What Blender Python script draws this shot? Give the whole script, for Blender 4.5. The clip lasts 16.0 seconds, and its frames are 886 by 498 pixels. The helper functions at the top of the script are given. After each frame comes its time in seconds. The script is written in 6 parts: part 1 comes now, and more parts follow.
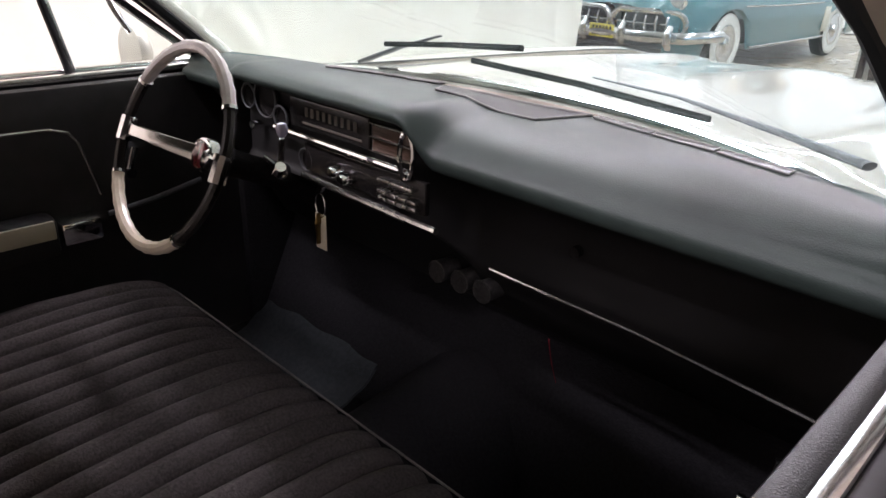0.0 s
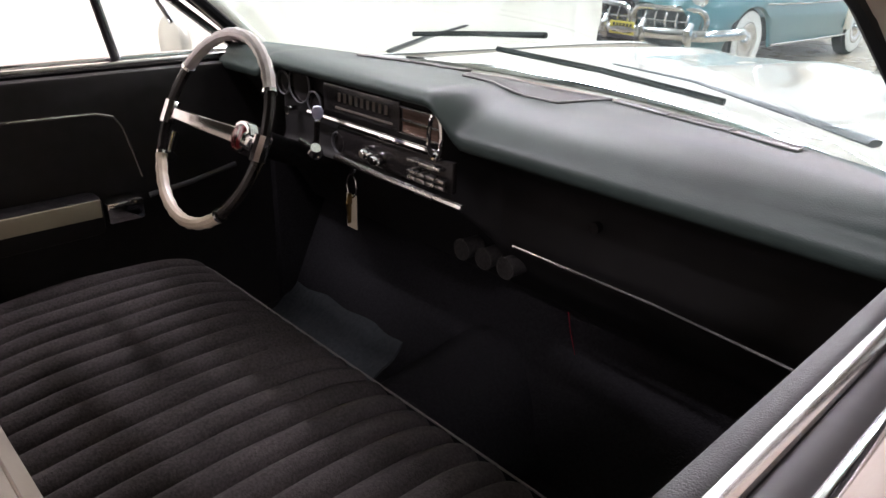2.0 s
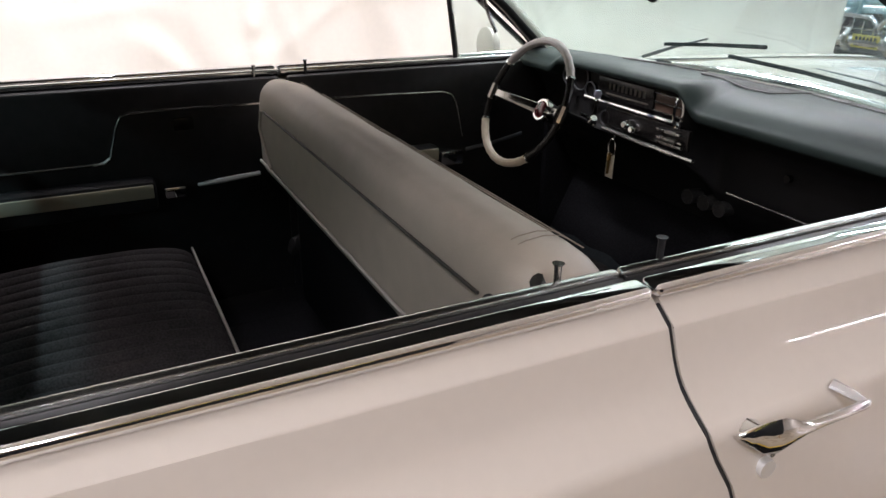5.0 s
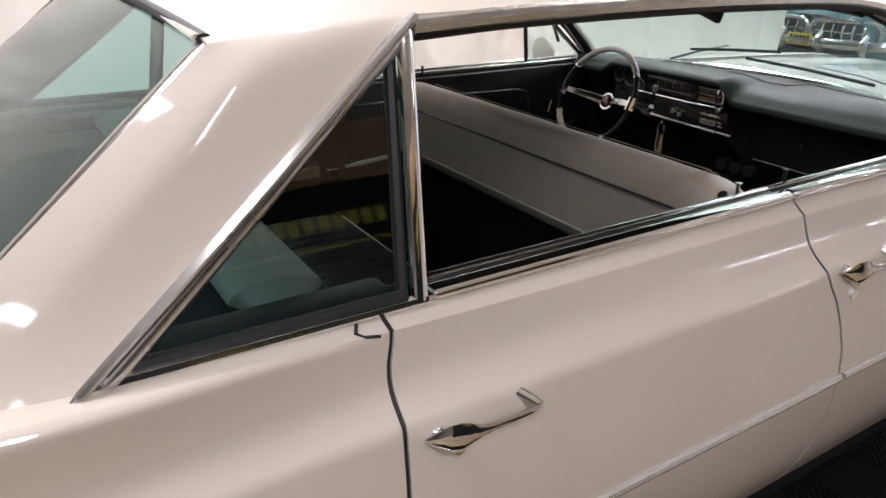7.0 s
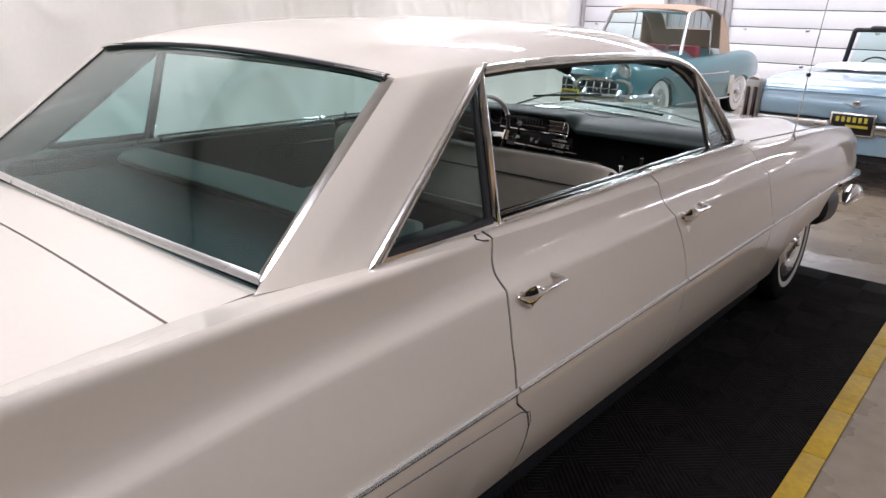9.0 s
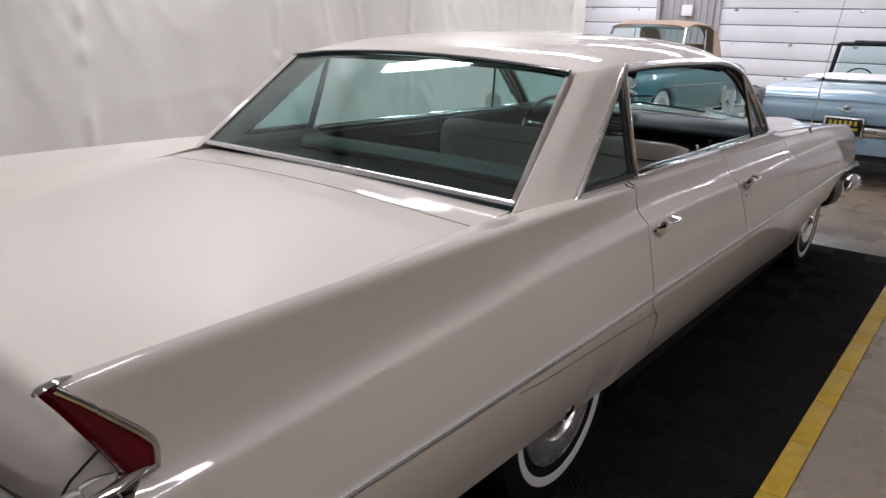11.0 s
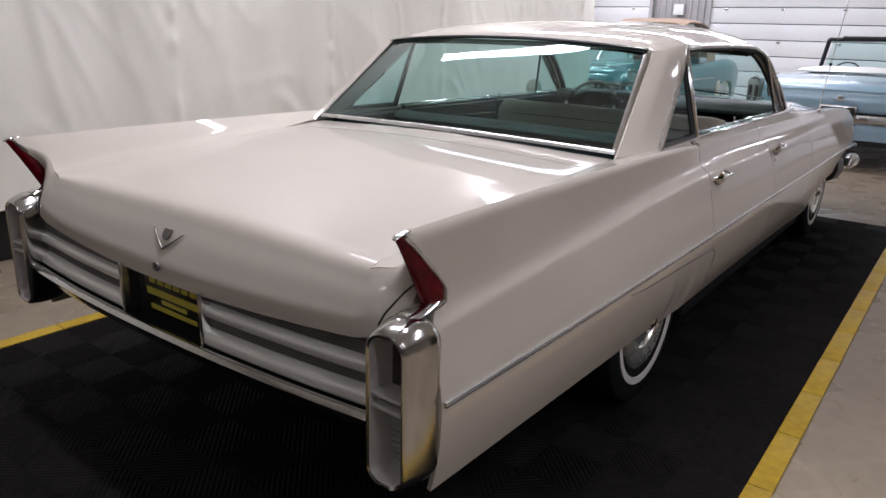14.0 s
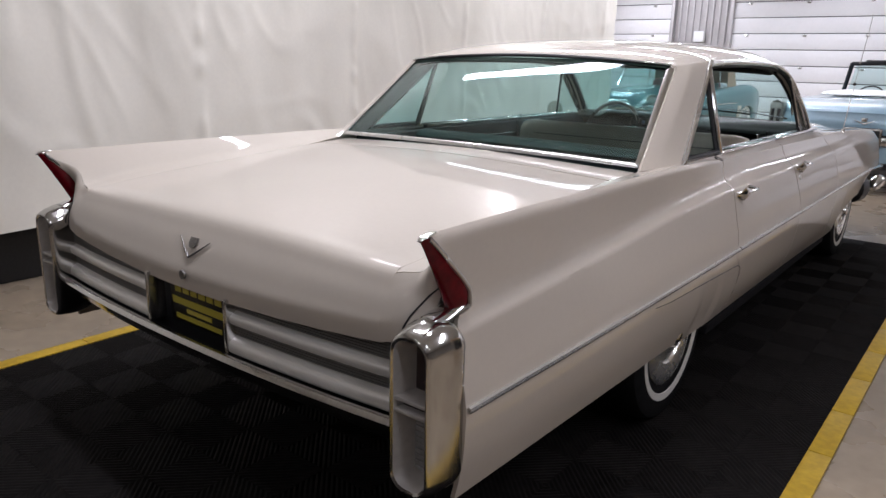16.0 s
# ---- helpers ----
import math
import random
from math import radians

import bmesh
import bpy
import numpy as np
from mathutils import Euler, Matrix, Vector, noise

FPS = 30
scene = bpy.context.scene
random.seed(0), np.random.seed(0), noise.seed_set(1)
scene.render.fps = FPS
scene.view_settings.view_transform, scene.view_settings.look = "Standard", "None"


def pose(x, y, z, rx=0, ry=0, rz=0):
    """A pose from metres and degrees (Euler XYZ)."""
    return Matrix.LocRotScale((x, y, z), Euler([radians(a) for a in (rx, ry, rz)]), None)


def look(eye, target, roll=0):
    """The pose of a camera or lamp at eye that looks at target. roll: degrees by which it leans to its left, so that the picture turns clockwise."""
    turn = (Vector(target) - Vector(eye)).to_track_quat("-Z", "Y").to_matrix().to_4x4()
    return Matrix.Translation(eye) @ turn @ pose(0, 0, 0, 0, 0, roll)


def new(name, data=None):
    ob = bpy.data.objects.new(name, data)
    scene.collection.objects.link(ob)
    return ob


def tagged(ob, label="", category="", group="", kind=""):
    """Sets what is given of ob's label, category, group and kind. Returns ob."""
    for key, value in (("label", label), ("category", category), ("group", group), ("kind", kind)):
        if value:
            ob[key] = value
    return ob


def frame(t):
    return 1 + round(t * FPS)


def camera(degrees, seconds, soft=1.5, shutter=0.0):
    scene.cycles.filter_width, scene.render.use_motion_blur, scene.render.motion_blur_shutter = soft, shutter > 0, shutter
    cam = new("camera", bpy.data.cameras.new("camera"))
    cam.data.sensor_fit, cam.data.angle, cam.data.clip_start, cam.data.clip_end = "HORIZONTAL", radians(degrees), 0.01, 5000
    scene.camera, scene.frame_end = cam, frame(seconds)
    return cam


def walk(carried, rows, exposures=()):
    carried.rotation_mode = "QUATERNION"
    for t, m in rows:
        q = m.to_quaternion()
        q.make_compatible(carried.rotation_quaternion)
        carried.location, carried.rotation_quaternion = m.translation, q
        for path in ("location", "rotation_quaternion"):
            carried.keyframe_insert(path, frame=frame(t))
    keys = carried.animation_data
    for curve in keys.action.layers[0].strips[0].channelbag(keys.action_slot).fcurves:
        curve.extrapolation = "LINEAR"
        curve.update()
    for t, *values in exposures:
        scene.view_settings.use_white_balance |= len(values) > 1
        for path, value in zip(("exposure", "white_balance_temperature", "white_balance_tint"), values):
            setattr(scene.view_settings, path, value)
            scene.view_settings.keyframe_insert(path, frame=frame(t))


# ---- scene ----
cam = camera(63.8, 16.0)
PATH = [
    (0, (0.869, 1.596, 1.3), (-0.411, 2.91, 0.502), 1.8),
    (0.5, (0.871, 1.605, 1.3), (-0.419, 2.908, 0.5), 1.7),
    (1, (0.864, 1.605, 1.291), (-0.435, 2.899, 0.492), 1.7),
    (1.5, (0.853, 1.59, 1.271), (-0.451, 2.876, 0.468), 1.7),
    (2, (0.915, 1.529, 1.289), (-0.398, 2.807, 0.488), 1.7),
    (2.5, (1.064, 1.415, 1.332), (-0.281, 2.661, 0.534), 1.7),
    (3, (1.191, 1.357, 1.392), (-0.198, 2.547, 0.583), 1.8),
    (3.5, (1.275, 1.371, 1.393), (-0.231, 2.423, 0.602), 1.3),
    (4, (1.343, 1.312, 1.375), (-0.259, 2.227, 0.602), 1.4),
    (4.5, (1.466, 1.124, 1.384), (-0.173, 1.963, 0.609), 1.4),
    (5, (1.413, 0.97, 1.377), (-0.224, 1.801, 0.582), 0.8),
    (7.5, (1.741, -0.095, 1.514), (0.279, 1.019, 0.726), 0.8),
    (8, (1.794, -0.34, 1.521), (0.464, 0.955, 0.778), 1.4),
    (10.5, (1.937, -1.537, 1.492), (0.756, -0.035, 0.901), 1.8),
    (11, (1.881, -1.784, 1.494), (0.702, -0.28, 0.903), 1.8),
    (11.5, (1.756, -1.946, 1.417), (0.58, -0.434, 0.837), 1.8),
    (12, (1.631, -2.054, 1.37), (0.457, -0.545, 0.783), 2.0),
    (12.5, (1.637, -2.264, 1.385), (0.472, -0.748, 0.798), 1.9),
    (13, (1.758, -2.402, 1.413), (0.617, -0.868, 0.826), 1.9),
    (13.5, (1.836, -2.482, 1.408), (0.702, -0.942, 0.823), 1.8),
    (14, (1.848, -2.528, 1.42), (0.706, -0.994, 0.834), 1.7),
    (14.5, (1.855, -2.566, 1.421), (0.701, -1.034, 0.855), 1.7),
    (15, (1.855, -2.573, 1.413), (0.68, -1.045, 0.878), 1.5),
    (15.5, (1.855, -2.557, 1.387), (0.663, -1.038, 0.869), 1.5),
    (16, (1.85, -2.547, 1.368), (0.65, -1.031, 0.855), 1.4),
]
walk(cam, [(t, look(eye, target, roll)) for t, eye, target, roll in PATH],
     exposures=[(0.0,1.50,6680,21),(1.2,1.52,6680,21),(2.0,1.74,6680,20),(2.5,1.68,6720,19),(3.0,1.52,6950,19),(3.5,1.38,6930,19),(4.0,1.28,6780,16),(5.0,1.14,6450,11),(7.5,.70,6480,10),(8.0,.66,6400,11),(10.5,.04,6220,10),(12.0,-.12,6220,10),(13.0,-.08,6220,10),(14.0,.03,6220,10),(15.0,.10,6220,10),(16.0,.10,6220,10)])

# ---- light of the hall ----
world = bpy.data.worlds.new("world")
scene.world = world
world.use_nodes = True
world.node_tree.nodes["Background"].inputs[0].default_value = (0.9, 0.95, 1.0, 1)
world.node_tree.nodes["Background"].inputs[1].default_value = 0.02
TUBE_WATTS, TUBE_COLOUR = 74.0, (0.975, 0.955, 1.04)


# ---- small helpers ----
def spl(knots, k=1):
    """Smooth monotone curve through (s, value ...) knots; k picks the column."""
    s = np.array([q[0] for q in knots], float)
    f = np.array([q[k] for q in knots], float)
    h, d = np.diff(s), np.diff(f) / np.diff(s)
    m = np.zeros(len(s))
    m[0], m[-1] = d[0], d[-1]
    for i in range(1, len(s) - 1):
        if d[i - 1] * d[i] > 0:
            w1, w2 = 2 * h[i] + h[i - 1], h[i] + 2 * h[i - 1]
            m[i] = (w1 + w2) / (w1 / d[i - 1] + w2 / d[i])

    def value(t):
        t = min(max(t, s[0]), s[-1])
        i = min(max(int(np.searchsorted(s, t)) - 1, 0), len(s) - 2)
        u = (t - s[i]) / h[i]
        return float((1 + 2 * u) * (1 - u) ** 2 * f[i] + u * (1 - u) ** 2 * h[i] * m[i]
                     + u * u * (3 - 2 * u) * f[i + 1] + u * u * (u - 1) * h[i] * m[i + 1])
    return value


def done(name, bm, material, smooth=35):
    """A mesh object from a bmesh."""
    bmesh.ops.recalc_face_normals(bm, faces=bm.faces)
    me = bpy.data.meshes.new(name)
    bm.to_mesh(me)
    bm.free()
    if material:
        me.materials.append(material)
    if smooth:
        me.shade_smooth()
        me.set_sharp_from_angle(angle=radians(smooth))
    return new(name, me)


def part(name, bm, material, parent, label="", smooth=35):
    ob = done(name, bm, material, smooth)
    ob.parent = parent
    return tagged(ob, label)


def thing(name, label, category, group="", kind=""):
    return tagged(new(name), label, category, group, kind)


def box(x0, x1, y0, y1, z0, z1, bevel=0.0, segments=2, bm=None):
    bm = bm or bmesh.new()
    made = bmesh.ops.create_cube(bm, size=1.0)["verts"]
    for v in made:
        v.co = Vector((x0 + (v.co.x + 0.5) * (x1 - x0), y0 + (v.co.y + 0.5) * (y1 - y0), z0 + (v.co.z + 0.5) * (z1 - z0)))
    if bevel:
        edges = list({e for v in made for e in v.link_edges})
        bmesh.ops.bevel(bm, geom=edges, offset=bevel, segments=segments, affect="EDGES", profile=0.5)
    return bm


def grid(fn, nu, nv, thick=0.0, inside=None, bm=None):
    """A sheet fn(u, v) for u, v in 0..1, with a thickness towards the point inside (default: the middle of the car)."""
    bm = bm or bmesh.new()
    pts = [[Vector(fn(i / nu, j / nv)) for j in range(nv + 1)] for i in range(nu + 1)]
    rows = [[bm.verts.new(p) for p in r] for r in pts]
    for i in range(nu):
        for j in range(nv):
            bm.faces.new((rows[i][j], rows[i + 1][j], rows[i + 1][j + 1], rows[i][j + 1]))
    if thick:
        inside = Vector(inside or (0.0, 1.2, 0.6))
        back = []
        for i in range(nu + 1):
            r = []
            for j in range(nv + 1):
                du = pts[min(i + 1, nu)][j] - pts[max(i - 1, 0)][j]
                dv = pts[i][min(j + 1, nv)] - pts[i][max(j - 1, 0)]
                n = du.cross(dv)
                r.append(n.normalized() if n.length > 1e-12 else Vector((0, 0, 0)))
            back.append(r)
        vote = sum(1 if back[i][j].dot(inside - pts[i][j]) > 0 else -1 for i in range(nu + 1) for j in range(nv + 1))
        sign = thick if vote > 0 else -thick
        rear = [[bm.verts.new(pts[i][j] + back[i][j] * sign) for j in range(nv + 1)] for i in range(nu + 1)]
        for i in range(nu):
            for j in range(nv):
                bm.faces.new((rear[i][j + 1], rear[i + 1][j + 1], rear[i + 1][j], rear[i][j]))
            bm.faces.new((rows[i][0], rear[i][0], rear[i + 1][0], rows[i + 1][0]))
            bm.faces.new((rows[i + 1][nv], rear[i + 1][nv], rear[i][nv], rows[i][nv]))
        for j in range(nv):
            bm.faces.new((rows[0][j + 1], rear[0][j + 1], rear[0][j], rows[0][j]))
            bm.faces.new((rows[nu][j], rear[nu][j], rear[nu][j + 1], rows[nu][j + 1]))
    return bm


def rings(loops, closed=True, caps=True, bm=None):
    """Joins loops of points into a skin."""
    bm = bm or bmesh.new()
    vs = [[bm.verts.new(p) for p in loop] for loop in loops]
    n = len(vs[0])
    for a, b in zip(vs, vs[1:]):
        for i in range(n if closed else n - 1):
            bm.faces.new((a[i], a[(i + 1) % n], b[(i + 1) % n], b[i]))
    if caps and closed:
        bm.faces.new(vs[0][::-1])
        bm.faces.new(vs[-1])
    return bm


def tube(points, radius, sides=8, flat=1.0, bm=None, closed=False):
    """A bar along a line; radius may be a list; flat squeezes it in its second direction."""
    pts = [Vector(p) for p in points]
    n = len(pts)
    rad = radius if isinstance(radius, (list, tuple)) else [radius] * n
    loops, up = [], None
    for i, p in enumerate(pts):
        a, b = (pts[(i - 1) % n], pts[(i + 1) % n]) if closed else (pts[max(i - 1, 0)], pts[min(i + 1, n - 1)])
        d = (b - a).normalized()
        ref = up if up is not None else (Vector((0, 0, 1)) if abs(d.z) < 0.9 else Vector((1, 0, 0)))
        s = d.cross(ref).normalized()
        up = s.cross(d).normalized()
        loops.append([p + rad[i] * (math.cos(t) * s + flat * math.sin(t) * up) for t in (math.tau * k / sides for k in range(sides))])
    if closed:
        loops.append(loops[0])
        bm = rings(loops, True, False, bm)
        bmesh.ops.remove_doubles(bm, verts=bm.verts, dist=1e-6)
        return bm
    return rings(loops, True, True, bm)


def lathe(profile, sides=40, axis="x", centre=(0, 0, 0), bm=None, closed=False):
    """Turns (radius, along) points round an axis."""
    cx, cy, cz = centre
    loops = []
    for k in range(sides + 1):
        t = math.tau * k / sides
        c, s = math.cos(t), math.sin(t)
        loops.append([((cx + a, cy + r * c, cz + r * s) if axis == "x" else (cx + r * c, cy + a, cz + r * s) if axis == "y" else (cx + r * c, cy + r * s, cz + a)) for r, a in profile])
    bm = rings(loops, closed, False, bm)
    bmesh.ops.remove_doubles(bm, verts=bm.verts, dist=1e-5)
    return bm


def rrect(w, h, r, n=5):
    """Points of a rounded rectangle about 0."""
    out = []
    for cx, cy, a0 in ((w / 2 - r, h / 2 - r, 0), (-w / 2 + r, h / 2 - r, 90), (-w / 2 + r, -h / 2 + r, 180), (w / 2 - r, -h / 2 + r, 270)):
        for k in range(n + 1):
            a = radians(a0 + 90 * k / n)
            out.append((cx + r * math.cos(a), cy + r * math.sin(a)))
    return out


def mirrored(bm):
    """The same shape on the other side of the middle plane."""
    other = bm.copy()
    for v in other.verts:
        v.co.x = -v.co.x
    bmesh.ops.reverse_faces(other, faces=other.faces)
    return other


# ---- materials ----
def mat(name, colour, rough=0.5, metal=0.0, coat=0.0, vary=0.0, scale=8.0, bump=0.0, bump_scale=200.0, stain=0.0, stain_scale=1.2, spec=0.5, random_value=0.0, transmission=0.0, ior=1.45, stretch=(1, 1, 1), rough_vary=0.0, coat_rough=0.03):
    """A surface: colour with grain (vary), wide patches (stain), fine relief (bump) and wear in the gloss."""
    m = bpy.data.materials.new(name)
    m.use_nodes = True
    nt = m.node_tree
    p = nt.nodes["Principled BSDF"]
    p.inputs["Base Color"].default_value = (*colour, 1)
    p.inputs["Roughness"].default_value = rough
    p.inputs["Metallic"].default_value = metal
    p.inputs["Coat Weight"].default_value = coat
    p.inputs["Coat Roughness"].default_value = coat_rough
    p.inputs["Specular IOR Level"].default_value = spec
    p.inputs["Transmission Weight"].default_value = transmission
    p.inputs["IOR"].default_value = ior
    link = nt.links.new
    mp = nt.nodes.new("ShaderNodeMapping")
    mp.inputs["Scale"].default_value = stretch
    geo = nt.nodes.new("ShaderNodeNewGeometry")
    link(geo.outputs["Position"], mp.inputs["Vector"])

    def noise_tex(s, detail=4.0):
        n = nt.nodes.new("ShaderNodeTexNoise")
        n.inputs["Scale"].default_value, n.inputs["Detail"].default_value = s, detail
        link(mp.outputs[0], n.inputs["Vector"])
        return n.outputs["Fac"]

    def spread(fac, lo, hi):
        r = nt.nodes.new("ShaderNodeMapRange")
        r.inputs["From Min"].default_value, r.inputs["From Max"].default_value = 0.3, 0.7
        r.inputs["To Min"].default_value, r.inputs["To Max"].default_value = lo, hi
        link(fac, r.inputs["Value"])
        return r.outputs[0]
    value = None
    for amount, s in ((vary, scale), (stain, stain_scale)):
        if amount:
            f = spread(noise_tex(s), 1 - amount, 1 + amount)
            if value is None:
                value = f
            else:
                mu = nt.nodes.new("ShaderNodeMath")
                mu.operation = "MULTIPLY"
                link(value, mu.inputs[0]), link(f, mu.inputs[1])
                value = mu.outputs[0]
    if random_value:
        info = nt.nodes.new("ShaderNodeObjectInfo")
        r = nt.nodes.new("ShaderNodeMapRange")
        r.inputs["To Min"].default_value, r.inputs["To Max"].default_value = 1 - random_value, 1 + random_value
        link(info.outputs["Random"], r.inputs["Value"])
        if value is None:
            value = r.outputs[0]
        else:
            mu = nt.nodes.new("ShaderNodeMath")
            mu.operation = "MULTIPLY"
            link(value, mu.inputs[0]), link(r.outputs[0], mu.inputs[1])
            value = mu.outputs[0]
    if value is not None:
        mix = nt.nodes.new("ShaderNodeHueSaturation")
        mix.inputs["Color"].default_value = (*colour, 1)
        link(value, mix.inputs["Value"])
        link(mix.outputs[0], p.inputs["Base Color"])
    if rough_vary:
        link(spread(noise_tex(3.0), max(rough - rough_vary, 0.01), rough + rough_vary), p.inputs["Roughness"])
    if bump:
        b = nt.nodes.new("ShaderNodeBump")
        b.inputs["Strength"].default_value, b.inputs["Distance"].default_value = bump, 0.002
        link(noise_tex(bump_scale, 3.0), b.inputs["Height"])
        link(b.outputs[0], p.inputs["Normal"])
    return m


PAINT = mat("cream_paint", (0.578, 0.518, 0.447), 0.50, spec=0.25, coat=0.9, coat_rough=0.04, stain=0.015, vary=0.012, scale=60, bump=0.02, bump_scale=25, rough_vary=0.04)
CHROME = mat("chrome", (0.80, 0.80, 0.80), 0.07, 1.0, rough_vary=0.04, vary=0.03)
WORN_CHROME = mat("worn_chrome", (0.66, 0.65, 0.63), 0.22, 1.0, vary=0.10, scale=25, rough_vary=0.10)
BRUSHED = mat("brushed_aluminium", (0.36, 0.35, 0.335), 0.55, 0.8, vary=0.08, scale=20, stretch=(0.1, 1, 8))
BLACK_TRIM = mat("black_trim", (0.012, 0.012, 0.013), 0.5, vary=0.2, scale=60)
RUBBER = mat("tyre_rubber", (0.010, 0.010, 0.0105), 0.8, vary=0.2, scale=30, bump=0.2, spec=0.06)
WHITEWALL = mat("whitewall_rubber", (0.62, 0.60, 0.56), 0.55, stain=0.06, stain_scale=6)
WIRE_WHITE = mat("cream_plastic", (0.66, 0.58, 0.46), 0.28, coat=0.4, vary=0.05, scale=40)
# the cream plastic again, greyed for the dim, backlit upper rim
SHADED_GRIP = mat("shaded_cream_plastic", (0.46, 0.42, 0.40), 0.25, coat=0.5, vary=0.05, scale=40)
VINYL_BLACK = mat("black_vinyl", (0.016, 0.0152, 0.0155), 0.42, spec=0.28, bump=0.35, bump_scale=600, vary=0.15, scale=30, stain=0.12, rough_vary=0.06)
DASH_PAD = mat("dash_pad_vinyl", (0.030, 0.043, 0.0385), 0.45, spec=0.30, bump=0.25, bump_scale=500, vary=0.12, scale=12, stain=0.25, stain_scale=5, rough_vary=0.10)
FASCIA = mat("black_dash_fascia", (0.014, 0.0135, 0.0135), 0.5, spec=0.2, vary=0.2, bump=0.2, bump_scale=500)
WIPER_GREY = mat("dull_grey_metal", (.10, .10, .105), .45, .6, vary=.15, scale=60)
DASH_FACE = mat("dash_face", (0.014, 0.0125, 0.012), 0.25, vary=0.2)
SEAT_VINYL = mat("taupe_seat_vinyl", (0.42, 0.368, 0.298), 0.48, bump=0.3, bump_scale=450, vary=0.05, scale=20, stain=0.05, stain_scale=3)
SEAT_CLOTH = mat("black_seat_cloth", (0.042, 0.037, 0.0365), 0.95, bump=0.6, bump_scale=350, vary=0.35, scale=220, stain=0.30, stain_scale=7, spec=0.15)
PIPING = mat("pale_piping", (0.42, 0.38, 0.34), 0.5)
GOLD_STRIP = mat("pale_gold_armrest_trim", (0.52, 0.48, 0.36), 0.30, 0.4, vary=0.08)
CARPET = mat("black_carpet", (0.0125, 0.0122, 0.0135), 0.98, spec=0.1, bump=0.8, bump_scale=250, vary=0.3, scale=150)
BLUE_CARPET = mat("worn_blue_black_carpet", (0.017, 0.021, 0.023), 0.95, bump=0.8, bump_scale=250, vary=0.3, scale=90, stain=0.3, stain_scale=6)
RED_LENS = mat("red_lens", (0.105, 0.0013, 0.006), 0.18, coat=0.1, spec=0.25, vary=0.25, scale=40)
DARK_LENS = mat("dark_smoked_lens", (0.02, 0.006, 0.008), 0.15, coat=1.0)
CLEAR_LENS = mat("frosted_lens", (0.33, 0.32, 0.31), 0.25, coat=0.6, vary=0.15, scale=90)
HEADLINER = mat("dark_headliner", (0.05, 0.048, 0.046), 0.8, vary=0.1)
PLATE_BLACK = mat("black_plate", (0.008, 0.008, 0.008), 0.3)
PLATE_YELLOW = mat("plate_yellow", (0.55, 0.47, 0.06), 0.35)
SATIN_TRIM = mat("satin_bright_trim", (0.80, 0.79, 0.77), 0.26, 0.85, vary=0.05, scale=30, rough_vary=0.08)
RED_ENAMEL = mat("red_enamel", (0.13, 0.012, 0.018), 0.2, coat=1.0)


def glass(name, tint, rough=0.0):
    m = bpy.data.materials.new(name)
    m.use_nodes = True
    nt = m.node_tree
    nt.nodes.remove(nt.nodes["Principled BSDF"])
    out = nt.nodes["Material Output"]
    tr, gl, mix, lw, pw, ma = (nt.nodes.new(k) for k in ("ShaderNodeBsdfTransparent", "ShaderNodeBsdfGlossy", "ShaderNodeMixShader", "ShaderNodeLayerWeight", "ShaderNodeMath", "ShaderNodeMath"))
    tr.inputs[0].default_value = (*tint, 1)
    gl.inputs["Roughness"].default_value = rough
    lw.inputs["Blend"].default_value = 0.5
    pw.operation, ma.operation = "POWER", "MULTIPLY_ADD"
    pw.inputs[1].default_value, ma.inputs[1].default_value, ma.inputs[2].default_value = 5.0, 0.9, 0.07
    link = nt.links.new
    link(lw.outputs["Facing"], pw.inputs[0]), link(pw.outputs[0], ma.inputs[0]), link(ma.outputs[0], mix.inputs[0])
    link(tr.outputs[0], mix.inputs[1]), link(gl.outputs[0], mix.inputs[2]), link(mix.outputs[0], out.inputs["Surface"])
    return m


WINDSHIELD_GLASS = glass("windshield_glass", (0.85, 0.96, 0.95))
TINTED_GLASS = glass("green_tinted_glass", (0.72, 0.885, 0.885), 0.03)
MOULDING = mat("satin_bright_moulding", (0.78, 0.77, 0.74), 0.22, 0.75, vary=0.04, rough_vary=0.08)
POD_CHROME = mat("dulled_chrome", (0.60, 0.59, 0.57), 0.15, 1.0, vary=0.08, scale=30, stretch=(4, 1, 0.3), rough_vary=0.06)
DARK_SEAM = mat("dark_welt", (0.05, 0.045, 0.04), 0.6)
THREAD = mat("dark_taupe_seam", (0.30, 0.25, 0.20), 0.6)
GREY_EDGE = mat("worn_grey_edge", (0.20, 0.20, 0.19), 0.5, vary=0.2, scale=60)
DULL_PIPING = mat("dull_grey_piping", (0.11, 0.10, 0.095), 0.6)
BRIGHT_TRIM = mat("bright_panel_trim", (0.72, 0.71, 0.69), 0.30, 0.45, vary=0.05)
# paler than the black seat cloth
ROLL_VINYL = mat("dark_taupe_vinyl", (0.12, 0.105, 0.09), 0.55, bump=0.3, bump_scale=450, vary=0.08, scale=20, stain=0.12, stain_scale=4)


